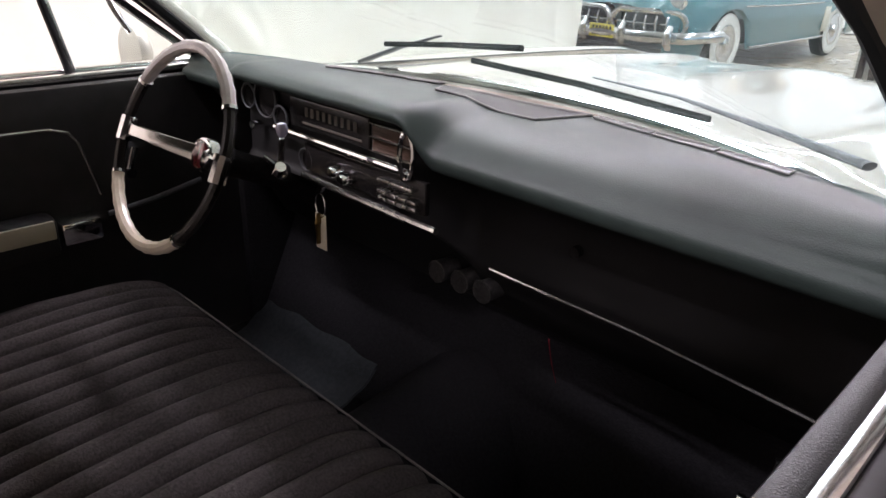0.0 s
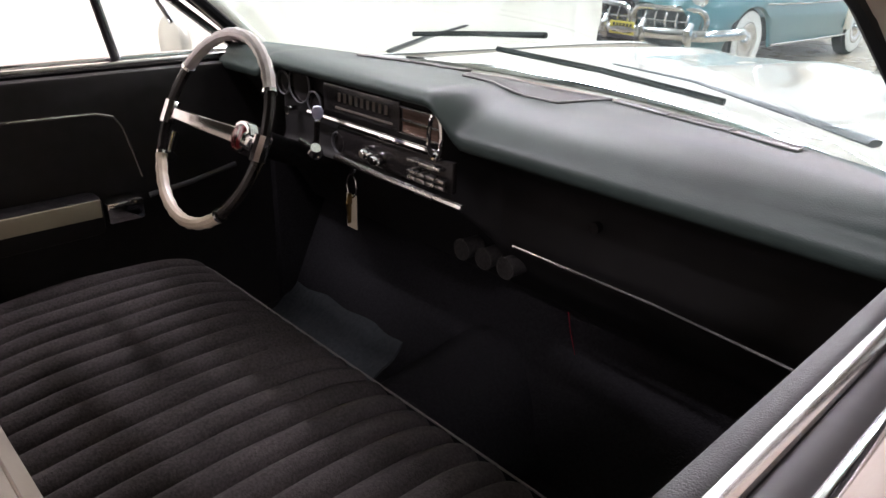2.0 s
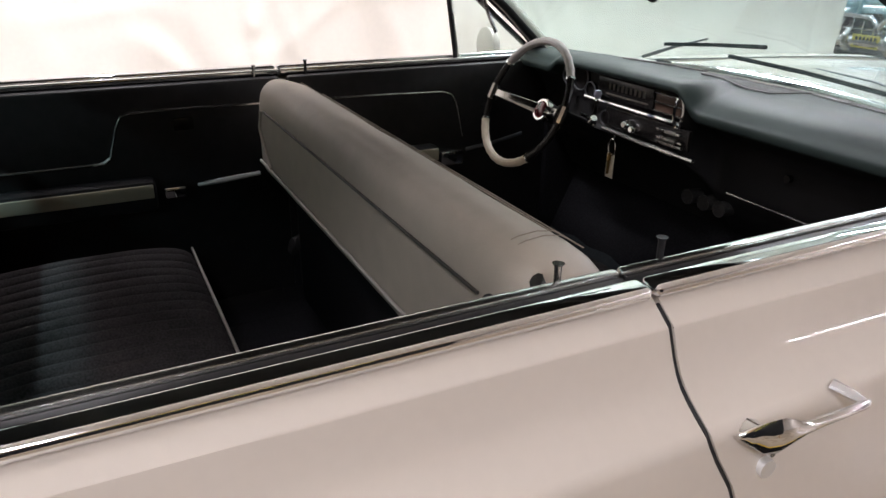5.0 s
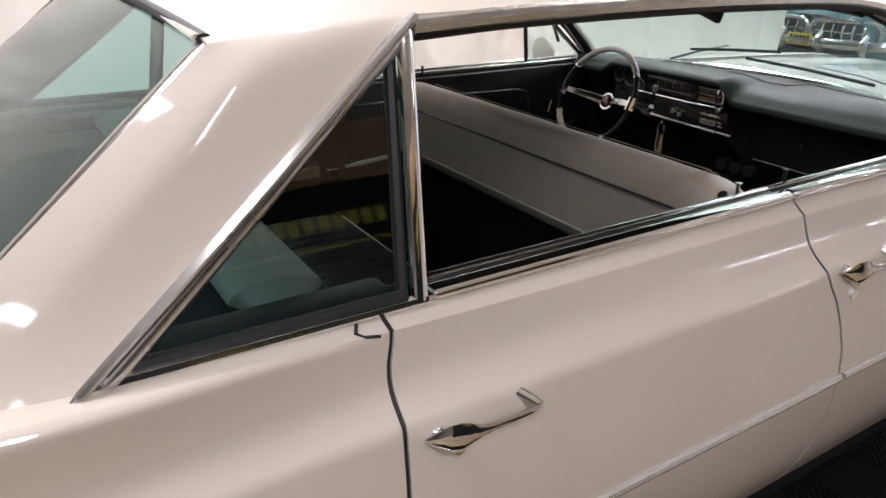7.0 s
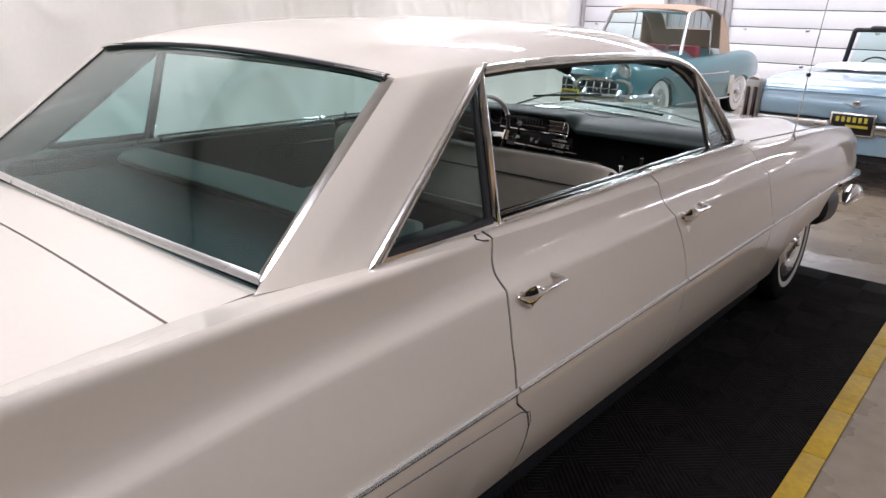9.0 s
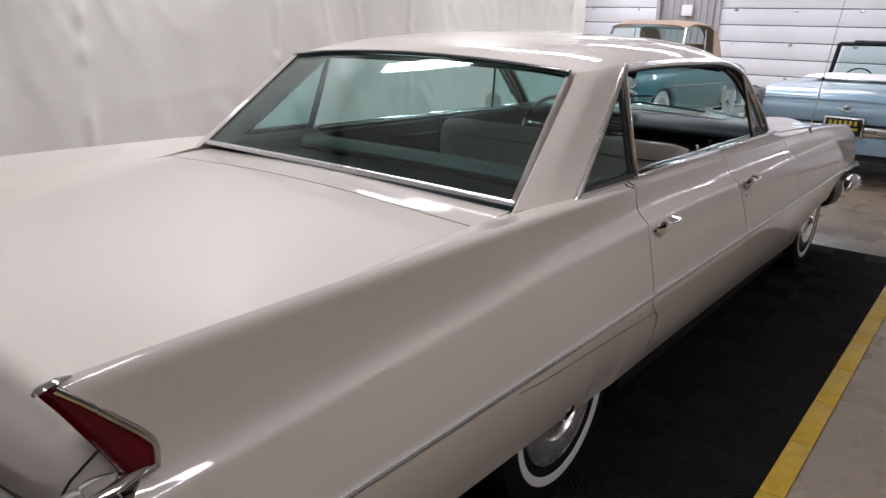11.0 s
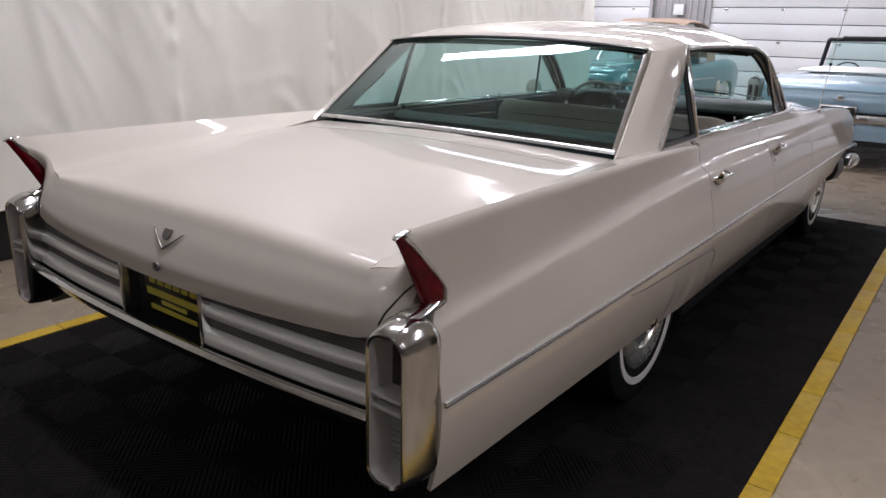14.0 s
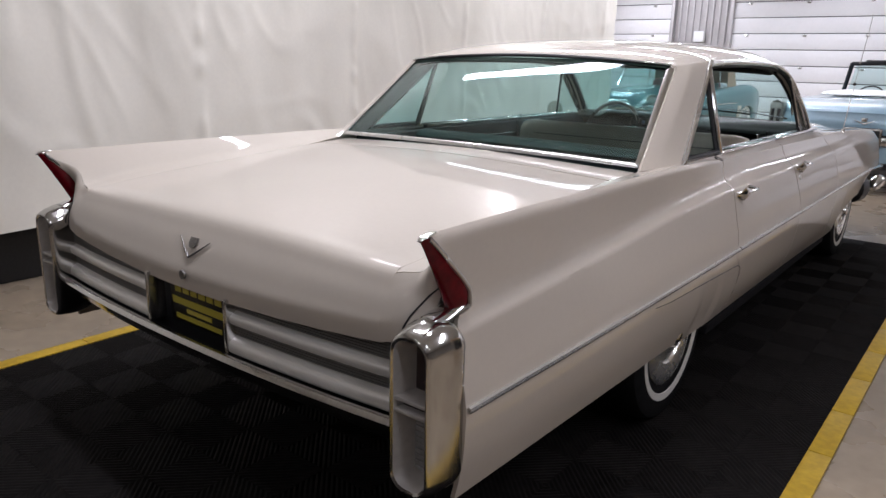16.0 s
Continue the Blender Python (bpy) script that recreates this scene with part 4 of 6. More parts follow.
def swept(profile, x0, x1, n=20, bm=None):
    """Draws a (y, z) outline across the tail, bowed with it."""
    return rings([[(x0 + (x1 - x0) * k / n, y + bow(x0 + (x1 - x0) * k / n), z) for y, z in profile] for k in range(n + 1)], False, False, bm)


UPPER_BAR = [(-1.400, .676), (-1.428, .665), (-1.439, .659), (-1.443, .652), (-1.441, .637), (-1.434, .630), (-1.402, .626)]
LOWER_BAR = [(-1.402, .600), (-1.436, .588), (-1.446, .582), (-1.450, .574), (-1.450, .556), (-1.444, .548)]
BACKING = [(-1.390, .785), (-1.404, .760), (-1.406, .690), (-1.406, .590)]
BAR_METAL = mat("pale_satin_aluminium", (0.84, 0.82, 0.78), 0.42, 0.45, vary=0.06, scale=20, stretch=(0.1, 1, 8))
# aluminium coloured dark for the shade deep between the ribs
RIB_BACK = mat("shaded_aluminium_backing", (0.26, 0.25, 0.245), 0.5, 0.9, vary=0.1, scale=30)
grille = thing("tail_grille", "", "")
grille.parent = sedan
for x0, x1 in ((-.86, -.205), (.205, .86)):
    part("backing", swept(BACKING, x0, x1), RIB_BACK, grille, "backing between the ribs, darkened as recess shade", 25)
    part("bar", swept(UPPER_BAR, x0, x1), BAR_METAL, grille, "rounded aluminium bar", 60)
    part("bar", swept(LOWER_BAR, x0, x1), BAR_METAL, grille, "rounded aluminium bar", 60)
    for z0, n in ((.772, 14), (.622, 4)):
        bm = None
        for k in range(n):
            z = z0 - .0074 * k
            bm = swept([(-1.406, z + .0014), (-1.426, z + .0012), (-1.426, z - .0012), (-1.406, z - .0014)], x0, x1, 14, bm)
        part("ribs", bm, BRUSHED, grille, "fine aluminium ribs", 25)
for x in (-.205, .205):
    part("end_bar", box(x - .008, x + .008, -1.452, -1.39, .545, .705, .003), WORN_CHROME, grille)
# black box that gives the plate recess its shade
part("recess", box(-.20, .20, -1.395, -1.375, .50, .72), BLACK_TRIM, grille, "plate recess, blackened for its shade")
BUMPER = [(-1.455, .546), (-1.468, .553), (-1.480, .550), (-1.488, .540), (-1.482, .526), (-1.464, .500), (-1.43, .470), (-1.38, .450), (-1.30, .44)]
part("rear_bumper", swept(BUMPER, -.86, .86, 30), POD_CHROME, sedan, "bowed chrome rear bumper bar", 50)
# body sheet coloured black where the bumper shades it
part("rear_apron", box(-.84, .84, -1.33, -1.29, .43, .74), BLACK_TRIM, sedan, "body behind the bumper, blackened for its shade")
plate = thing("dealer_plate", "black and yellow dealer plate in the tail recess", "plate")
part("sheet", box(-.152, .152, -1.404, -1.397, .553, .705, .003), PLATE_BLACK, plate)
part("band", box(-.135, .135, -1.4065, -1.404, .612, .634), PLATE_YELLOW, plate)
for i in range(6):
    part("mark", box(-.118 + i * .042, -.086 + i * .042, -1.4065, -1.404, .652, .692), PLATE_YELLOW, plate)
part("line", box(-.06, .07, -1.4065, -1.404, .590, .604), PLATE_YELLOW, plate)
part("line", box(-.12, .12, -1.4065, -1.404, .565, .580), PLATE_YELLOW, plate)

EMBLEM_DARK = mat("dull_cast_metal", (.22, .21, .20), .45, .8, vary=.4, scale=260)
emblem = thing("tail_emblem", "", "")
emblem.parent = sedan
def on_lid(x, z):
    lo, hi = SEAM, 1.0
    for _ in range(40):
        mid = (lo + hi) / 2
        if deck(x, mid).z > z:
            lo = mid
        else:
            hi = mid
    return deck(x, lo) + Vector((0, -.004, .002))


for s in (-1, 1):
    part("vee_arm", tube([on_lid(0, .785), on_lid(s * .03, .803), on_lid(s * .075, .835)], [.0036, .003, .0012], 6), EMBLEM_DARK, emblem)
crest = [on_lid(a * .017, .824 + b * .014) for a, b in ((-1, 1), (1, 1), (1.05, 0), (.7, -.8), (0, -1.1), (-.7, -.8), (-1.05, 0))]
bm = rings([[p + Vector((0, .002, .0)) for p in crest], [p + Vector((0, -.003, .0015)) for p in crest]])
part("crest", bm, EMBLEM_DARK, emblem, "small cast metal crest")
part("trunk_lock", tube([on_lid(0, .735), on_lid(0, .735) + Vector((0, -.006, 0))], .014, 16), EMBLEM_DARK, sedan, "round trunk lock")

# ---- front end and underside ----
part("front_bumper", tube([(-.90, 4.52, .50), (-.82, 4.64, .51), (-.5, 4.70, .52), (0, 4.72, .52), (.5, 4.70, .52), (.82, 4.64, .51), (.90, 4.52, .50)], [.03, .07, .08, .08, .08, .07, .03], 12), CHROME, sedan, "chrome front bumper")
both("bumper_wing", tube([(1.016, 3.86, .622), (1.013, 4.05, .614), (1.006, 4.30, .600), (.995, 4.46, .588), (.970, 4.60, .575), (.90, 4.69, .565), (.70, 4.74, .56), (.40, 4.77, .555)], [.009, .014, .020, .025, .028, .030, .032, .032], 12, .8), CHROME, sedan, "chrome wing that carries the bumper into the side moulding")
# solid black shape put in for the shade of the hollow
both("bumper_end_cavity", tube([(.90, 3.80, .46), (.915, 3.84, .46), (.925, 4.00, .455), (.93, 4.14, .46)], [.05, .080, .085, .055], 16, 1.35), BLACK_TRIM, sedan, "black solid for the shaded hollow behind the bumper end")
both("bumper_guard", tube([(.985, 4.36, .40), (.99, 4.40, .44), (1.0, 4.46, .46), (1.0, 4.53, .46), (.99, 4.58, .46)], [.02, .05, .058, .05, .02], 14), CHROME, sedan, "round chrome bumper guard")
# black block in place of the opening's depth and shade
part("front_panel", box(-.84, .84, 4.36, 4.48, .40, .80, .03), BLACK_TRIM, sedan, "black block for the shaded radiator opening")
part("trunk_floor", box(-.90, .90, -1.31, -.38, .40, .44), CARPET, sedan, "dark trunk underside")
both("rocker", box(.62, .93, .52, 2.86, .21, .262, .01), CARPET, sedan, "dark rocker underside")
part("floor_pan", box(-.62, .62, -.38, 4.3, .21, .26), CARPET, sedan, "dark underbody and carpet")
both("inner_arch", box(.55, .66, 2.9, 3.95, .25, .85, .03), BLACK_TRIM, sedan)
both("inner_arch", box(.52, .64, -.5, .45, .25, .85, .03), BLACK_TRIM, sedan)
part("firewall", box(-.86, .86, 2.66, 2.70, .24, .96), BLACK_TRIM, sedan)
part("trunk_wall", box(-.80, .80, .02, .05, .24, .95), BLACK_TRIM, sedan)
MIRROR_SHELL = mat("dull_mirror_shell", (0.46, 0.44, 0.38), 0.35, 0.3, vary=0.05)
ant = thing("antenna", "", "")
ant.parent = sedan
part("base", tube([(.885, 3.20, .935), (.885, 3.20, .965)], [.016, .009], 12), CHROME, ant)
part("mast", tube([(.885, 3.20, .96), (.930, 3.10, 1.30), (.985, 3.00, 1.72)], [.0035, .0028, .0018], 6), WORN_CHROME, ant, "thin leaning whip")
part("ball", lathe([(0, .012), (.009, .008), (.012, 0), (.009, -.008), (0, -.012)], 12, "z", (.926, 3.108, 1.275)), BLACK_TRIM, ant)
mir = thing("side_mirror", "", "")
mir.parent = sedan
part("head", lathe([(0, .045), (.03, .042), (.055, .028), (.066, .006), (.066, -.004), (.060, -.008), (0, -.008)], 28, "y", (-.955, 2.34, 1.022)), MIRROR_SHELL, mir, "round chrome mirror head")
part("stem", tube([(-.90, 2.36, .945), (-.93, 2.36, .965), (-.95, 2.35, .99)], [.02, .012, .010], 10), CHROME, mir)


# ---- interior of the sedan ----
def smooth01(t):
    t = min(max(t, 0), 1)
    return t * t * (3 - 2 * t)


for s, (fd, rd) in ((1, (front_doors[0], rear_doors[0])), (-1, (front_doors[1], rear_doors[1]))):
    def bx(a, b, *r, **k):
        return box(min(s * a, s * b), max(s * a, s * b), *r, **k)
    for ob, y0, y1 in ((fd, 1.535, 2.50), (rd, .60, 1.515)):
        part("inner_panel", bx(.765, .800, y0, y1, .28, .992, bevel=.012), VINYL_BLACK, ob, "black vinyl inner door panel")
    part("armrest", bx(.700, .768, 1.50, 2.03, .640, .735, bevel=.018), VINYL_BLACK, fd, "black padded armrest")
    part("armrest_strip", bx(.694, .702, 1.50, 2.02, .688, .730, bevel=.003), GOLD_STRIP, fd, "pale gold armrest strip")
    part("switch_block", bx(.705, .768, 2.035, 2.12, .66, .712, bevel=.008), CHROME, fd, "dark chrome switch block")
    part("pull_bar", tube([(s * .745, 2.15, .70), (s * .735, 2.25, .715), (s * .745, 2.38, .735)], .007, 8), WIPER_GREY, fd, "chrome strip")
    part("armrest", bx(.700, .768, .62, 1.115, .640, .735, bevel=.018), VINYL_BLACK, rd, "black padded armrest")
    part("armrest_strip", bx(.694, .702, .62, 1.105, .684, .724, bevel=.003), GOLD_STRIP, rd, "pale gold armrest strip")
    part("ashtray", bx(.705, .768, 1.135, 1.195, .672, .706, bevel=.006), CHROME, rd, "small chrome ashtray")
    part("inner_handle", tube([(s * .752, 1.235, .690), (s * .735, 1.30, .700), (s * .738, 1.42, .708)], [.008, .013, .010], 8, .7), BRIGHT_TRIM, rd, "chrome inner handle")
    part("courtesy_lamp", bx(.758, .768, 1.19, 1.245, .858, .895, bevel=.003), DASH_FACE, rd, "small square door lamp")
    front_line = [(1.53, .917), (1.8, .914), (2.06, .906), (2.098, .895), (2.115, .870), (2.135, .79), (2.145, .745)]
    rear_line = [(1.51, .917), (1.25, .920), (1.075, .920), (1.050, .910), (1.035, .880), (1.010, .800), (.990, .784), (.95, .782), (.62, .782)]
    for ob, line in ((fd, front_line), (rd, rear_line)):
        part("trim_line", tube([(s * .762, y, z) for y, z in line], .0042, 8), WORN_CHROME, ob, "thin chrome panel trim")
    part("window_crank", tube([(s * .755, 2.22, .845), (s * .725, 2.22, .845), (s * .722, 2.20, .80), (s * .70, 2.198, .797)], [.014, .010, .008, .012], 10), CHROME, fd, "chrome crank handle")
    part("lock_knob", tube([(s * .79, 1.600, .99), (s * .79, 1.600, 1.030), (s * .79, 1.600, 1.034)], [.004, .005, .008], 10), BLACK_TRIM, fd, "small black lock knob")
    part("lock_knob", tube([(s * .79, 1.44, .99), (s * .79, 1.44, 1.024), (s * .79, 1.44, 1.028)], [.004, .005, .008], 10), WORN_CHROME, rd, "small metal lock knob")
both("kick_panel", box(.745, .80, 2.495, 2.68, .24, .985, .008), CARPET, sedan, "black kick panel")
both("center_pillar", box(.775, .84, 1.47, 1.55, .27, .975, .01), BLACK_TRIM, sedan, "black pillar between the doors")

# dashboard: one pad whose outline changes from the driver's hood to the passenger's shelf
DRIVER = [(2.70, 1.010), (2.62, 1.032), (2.52, 1.042), (2.43, 1.046), (2.385, 1.041), (2.366, 1.028), (2.372, 1.016), (2.402, 1.010), (2.408, .935), (2.404, .862), (2.392, .843), (2.52, .82), (2.62, .60)]
GUEST = [(2.70, 1.012), (2.62, 1.031), (2.52, 1.028), (2.45, 1.014), (2.405, .990), (2.384, .968), (2.388, .950), (2.425, .938), (2.47, .924), (2.506, .86), (2.506, .762), (2.53, .70), (2.62, .60)]
dash = thing("dashboard", "", "")
dash.parent = sedan


def dash_outline(x):
    w = smooth01((x + .005) / .075)
    wl = smooth01((-x - .52) / .10)
    pts = []
    for (y0, z0), (y1, z1) in zip(DRIVER, GUEST):
        pts.append(((y0 + (y1 - y0) * max(w, wl * .9)), z0 + (z1 - z0) * max(w, wl * .6)))
    return pts


xs = np.linspace(-.785, .785, 110)
pad_loops = []
for x in xs:
    k = [(i, y, z) for i, (y, z) in enumerate(dash_outline(x))]
    fy, fz = spl(k, 1), spl(k, 2)
    bend = .16 * (abs(x) / .8) ** 2.4
    pad_loops.append([(x, fy(t) - bend * max(0, 1 - t / 4), fz(t)) for t in np.linspace(0, 12, 60)])
part("pad", rings([q[:36] for q in pad_loops], False, False), DASH_PAD, dash, "black vinyl dashboard pad with dull wear marks", 60)
part("fascia", rings([q[35:] for q in pad_loops], False, False), FASCIA, dash, "black lower dashboard fascia", 60)
part("instrument_glass", box(-.355, -.105, 2.396, 2.402, .945, 1.004, .003), DASH_FACE, dash, "dark instrument window")
for k in range(9):
    part("dial_mark", box(-.300 + .019 * k, -.292 + .019 * k, 2.3945, 2.397, .972, .990), mat("dim_dial_print", (.10, .085, .07), .5) if k == 0 else bpy.data.materials["dim_dial_print"], dash)
part("dial_bar", box(-.31, -.125, 2.3945, 2.397, .956, .960), bpy.data.materials["dim_dial_print"], dash)
WOOD = mat("brown_dash_inlay", (.075, .045, .032), .25, vary=.25, scale=60, stretch=(.2, 1, 4))
part("inlay", box(-.095, .005, 2.394, 2.402, .946, 1.000, .003), WOOD, dash, "brown inlay panel")
for z in (.949, .974, .998):
    part("inlay_trim", box(-.098, .012, 2.390, 2.395, z - .0018, z + .0018), WORN_CHROME, dash)
part("lower_inlay", box(-.30, .05, 2.390, 2.402, .862, .922, .003), DASH_FACE, dash, "dark lower control panel")
part("chrome_bar", tube([(-.40, 2.388, .934), (-.2, 2.386, .933), (.02, 2.386, .932)], .006, 8), CHROME, dash, "bright dash bar")
part("lower_lip", tube([(-.30, 2.384, .855), (-.1, 2.382, .850), (.085, 2.382, .848)], .007, 8), WORN_CHROME, dash, "bright lower dash edge")
part("dash_ring", tube([(.012 + .010 * math.cos(a), 2.380 + .006 * math.cos(a), .962 + .042 * math.sin(a)) for a in np.linspace(0, math.tau, 25)[:-1]], .0045, 6, closed=True), CHROME, dash, "oval chrome vent ring")
for x, z in ((-.182, .893), (-.150, .886)):
    part("knob", tube([(x, 2.392, z), (x, 2.366, z - .002), (x, 2.362, z - .002)], [.012, .011, .008], 14), CHROME, dash, "round control knob")
for z, n in ((.905, 1), (.884, 4), (.872, 4)):
    for k in range(n):
        w = .105 / n
        part("radio_bar", box(-.062 + w * k, -.062 + w * (k + .86), 2.376, 2.392, z - .004, z + .004, .0015), WORN_CHROME, dash, "bright radio strip")
for x, z, r in ((-.440, .985, .040), (-.385, .955, .024), (-.505, .98, .026), (-.30, .885, .022)):
    part("gauge_ring", tube([(x + r * math.cos(a), 2.392, z + r * math.sin(a)) for a in np.linspace(0, math.tau, 21)[:-1]], .0022, 6, closed=True), WIPER_GREY, dash)
    part("gauge_face", tube([(x, 2.404, z), (x, 2.398, z)], r * .96, 18), DASH_FACE, dash)
part("vent_knob", tube([(-.47, 2.40, .925), (-.47, 2.375, .925)], .010, 10), CHROME, dash)
part("glove_edge", tube([(.118, 2.490, .757), (.42, 2.484, .757), (.715, 2.455, .757)], .0035, 6), WORN_CHROME, dash, "thin bright glove box edge")
part("glove_lock", tube([(.289, 2.508, .845), (.289, 2.492, .845)], .010, 14), DASH_FACE, dash, "small round lock")
GAUGE_FACE = mat("dim_gauge_face", (.020, .019, .018), .35, vary=.8, scale=160)
for x in (-.019, .042, .100):
    part("gauge", tube([(x, 2.54, .700), (x, 2.492, .703)], .021, 18), GAUGE_FACE, dash, "small round added gauge")
    part("gauge_bezel", tube([(x + .022 * math.cos(a), 2.4925, .703 + .022 * math.sin(a)) for a in np.linspace(0, math.tau, 21)[:-1]], .0018, 6, closed=True), GAUGE_FACE, dash)


def pad_at(x, y, up=.0015):
    """The point of the pad's top below (x, y)."""
    loop = min(pad_loops, key=lambda q: abs(q[0][0] - x))
    best = max((q for q in loop if abs(q[1] - y) < .02), key=lambda q: q[2])
    return (x, y, best[2] + up)


SP = [(-.118, 2.600), (-.080, 2.536), (.160, 2.534), (.205, 2.632)]
speaker = part("speaker_grille", grid(lambda u, v: pad_at((SP[1][0] + (SP[2][0] - SP[1][0]) * u) * (1 - v) + (SP[0][0] + (SP[3][0] - SP[0][0]) * u) * v, (SP[1][1] + (SP[2][1] - SP[1][1]) * u) * (1 - v) + (SP[0][1] + (SP[3][1] - SP[0][1]) * u) * v), 12, 8, .004, (0, 2.5, .8)), VINYL_BLACK, dash, "flat black speaker grille")
edge = [(SP[i][0] + (SP[(i + 1) % 4][0] - SP[i][0]) * k / 6, SP[i][1] + (SP[(i + 1) % 4][1] - SP[i][1]) * k / 6) for i in range(4) for k in range(6)]
part("speaker_trim", tube([pad_at(x, y, .002) for x, y in edge], .0018, 6, closed=True), GREY_EDGE, speaker, "thin grey grille edge")
for x0, x1, y0, y1 in ((.215, .332, 2.630, 2.606), (.340, .448, 2.604, 2.588), (.456, .565, 2.585, 2.557), (-.405, -.285, 2.535, 2.585), (-.275, -.150, 2.590, 2.624)):
    def slot(u, v):
        return pad_at(x0 + (x1 - x0) * u, y0 + (y1 - y0) * u - .009 + .018 * v, .002)
    part("defrost_slot", grid(slot, 8, 2, .003, (0, 2.5, .8)), PLATE_BLACK, dash, "black defroster slot")
    rim_line = [slot(k / 6, -.05) for k in range(7)] + [slot(1 - k / 6, 1.05) for k in range(7)]
    part("slot_trim", tube(rim_line, .0018, 6, closed=True), GREY_EDGE, dash)
part("mirror_stem", tube([(.03, 2.09, 1.37), (.06, 2.11, 1.33), (.07, 2.115, 1.315)], .008, 8), WORN_CHROME, sedan)
mirror_box = box(-.10, .10, 2.100, 2.122, -.0225, .0225, .010)
bmesh.ops.transform(mirror_box, matrix=Matrix.Translation((.074, 0, 1.307)) @ Matrix.Rotation(radians(17), 4, "Y"), verts=mirror_box.verts)
part("rear_view_mirror", mirror_box, BLACK_TRIM, sedan, "black-backed inside mirror")
both("sun_visor", box(.10, .58, 1.90, 2.06, 1.345, 1.362, .006), HEADLINER, sedan, "dark folded sun visor")

# steering column and wheel
col = thing("steering_wheel", "", "")
col.parent = sedan
CEN = Vector((-.382, 2.150, .936))
NRM = Vector((0, -.912, .410)).normalized()
SIDE, UPW = Vector((1, 0, 0)), NRM.cross(Vector((1, 0, 0))).normalized()
if UPW.z < 0:
    UPW = -UPW


def rim(a, r=.189):
    a = radians(a)
    return CEN + SIDE * (r * math.cos(a)) + UPW * (r * math.sin(a))


for a0, a1, material, label in ((32, 148, SHADED_GRIP, "cream upper rim grip, greyed for its dim backlight"), (148, 208, DASH_FACE, "black rim section"), (208, 310, WIRE_WHITE, "cream lower rim grip"), (310, 392, DASH_FACE, "black rim section")):
    n = int((a1 - a0) / 2)
    rad = [.0122 + (.0007 * math.cos(k * math.tau / 5) if material is not DASH_FACE else -.0015) for k in range(n + 1)]
    part("rim", tube([rim(a0 + (a1 - a0) * k / n) for k in range(n + 1)], rad, 10), material, col, label)
for a in (32, 148, 208, 310):
    part("rim_collar", tube([rim(a - 1), rim(a + 1)], .0142, 12), CHROME, col)
HUB = CEN - NRM * .072
for sgn in (1, -1):
    e = CEN + SIDE * (.184 * sgn)
    spine = [HUB + SIDE * (.022 * sgn) + NRM * .006, lerp(HUB, e, .35) + NRM * .012, lerp(HUB, e, .75) + NRM * .010, e]
    part("spoke", rings([[p + UPW * (wd * a) + NRM * (.0045 * b) for a, b in ((1, .4), (.8, 1), (-.8, 1), (-1, .4), (-.9, -1), (.9, -1))] for p, wd in zip(spine, (.016, .0145, .0125, .011))]), WORN_CHROME, col, "flat chrome spoke", 40)
    part("spoke_clamp", tube([e - UPW * .024, e + UPW * .024], .016, 10), CHROME, col)
part("horn_cap", tube([HUB - NRM * .002, HUB + NRM * .010, HUB + NRM * .014], [.028, .027, .021], 24), RED_ENAMEL, col, "round dark red horn cap")
part("horn_trim", tube([HUB + NRM * .004, HUB + NRM * .009], .033, 24), CHROME, col)
part("horn_boss", tube([HUB - NRM * .012, HUB + NRM * .004], [.036, .034], 24), CHROME, col)
part("column", tube([HUB - NRM * .005, HUB - NRM * .10, HUB - NRM * .26], [.030, .027, .030], 20), CARPET, col, "black steering column")
part("column_collar", tube([HUB - NRM * .065, HUB - NRM * .092], [.024, .026], 20), GOLD_STRIP, col, "pale column collar")
shift = thing("shift_lever", "", "")
shift.parent = sedan
LAVENDER = mat("pale_lavender_knob", (.45, .44, .62), .15, coat=1)
part("lever", tube([(-.30, 2.30, .905), (-.235, 2.285, .905), (-.214, 2.28, .925), (-.208, 2.28, .965)], .006, 8), DASH_FACE, shift)
part("knob", lathe([(0, .013), (.008, .011), (.0115, .003), (.010, -.008), (.006, -.013)], 16, "z", (-.206, 2.28, .982)), LAVENDER, shift, "pale lavender knob")
part("bracket", tube([(-.225, 2.285, .895), (-.215, 2.275, .905), (-.205, 2.272, .915)], [.012, .014, .010], 12), CHROME, shift)
keys = thing("key_tag", "cream key tag with brass keys hanging below the dashboard", "key tag")
TAG = mat("cream_tag_card", (.62, .56, .42), .5, vary=.08)
BRASS = mat("dull_brass", (.22, .15, .06), .35, 1.0, vary=.2, scale=80)
part("ring", tube([(-.237 + .016 * math.cos(a), 2.378, .808 + .026 * math.sin(a)) for a in np.linspace(0, math.tau, 21)[:-1]], .0022, 6, closed=True), CHROME, keys)
part("hook", tube([(-.237, 2.392, .850), (-.237, 2.385, .838), (-.237, 2.378, .832)], [.006, .005, .003], 8), CHROME, keys)
part("card", box(-.256, -.222, 2.377, 2.380, .712, .788, .001), TAG, keys)
part("key", tube([(-.238, 2.373, .792), (-.238, 2.372, .770), (-.240, 2.372, .765), (-.240, 2.372, .725)], [.004, .010, .007, .005], 8, .4), BRASS, keys, "dull brass key")


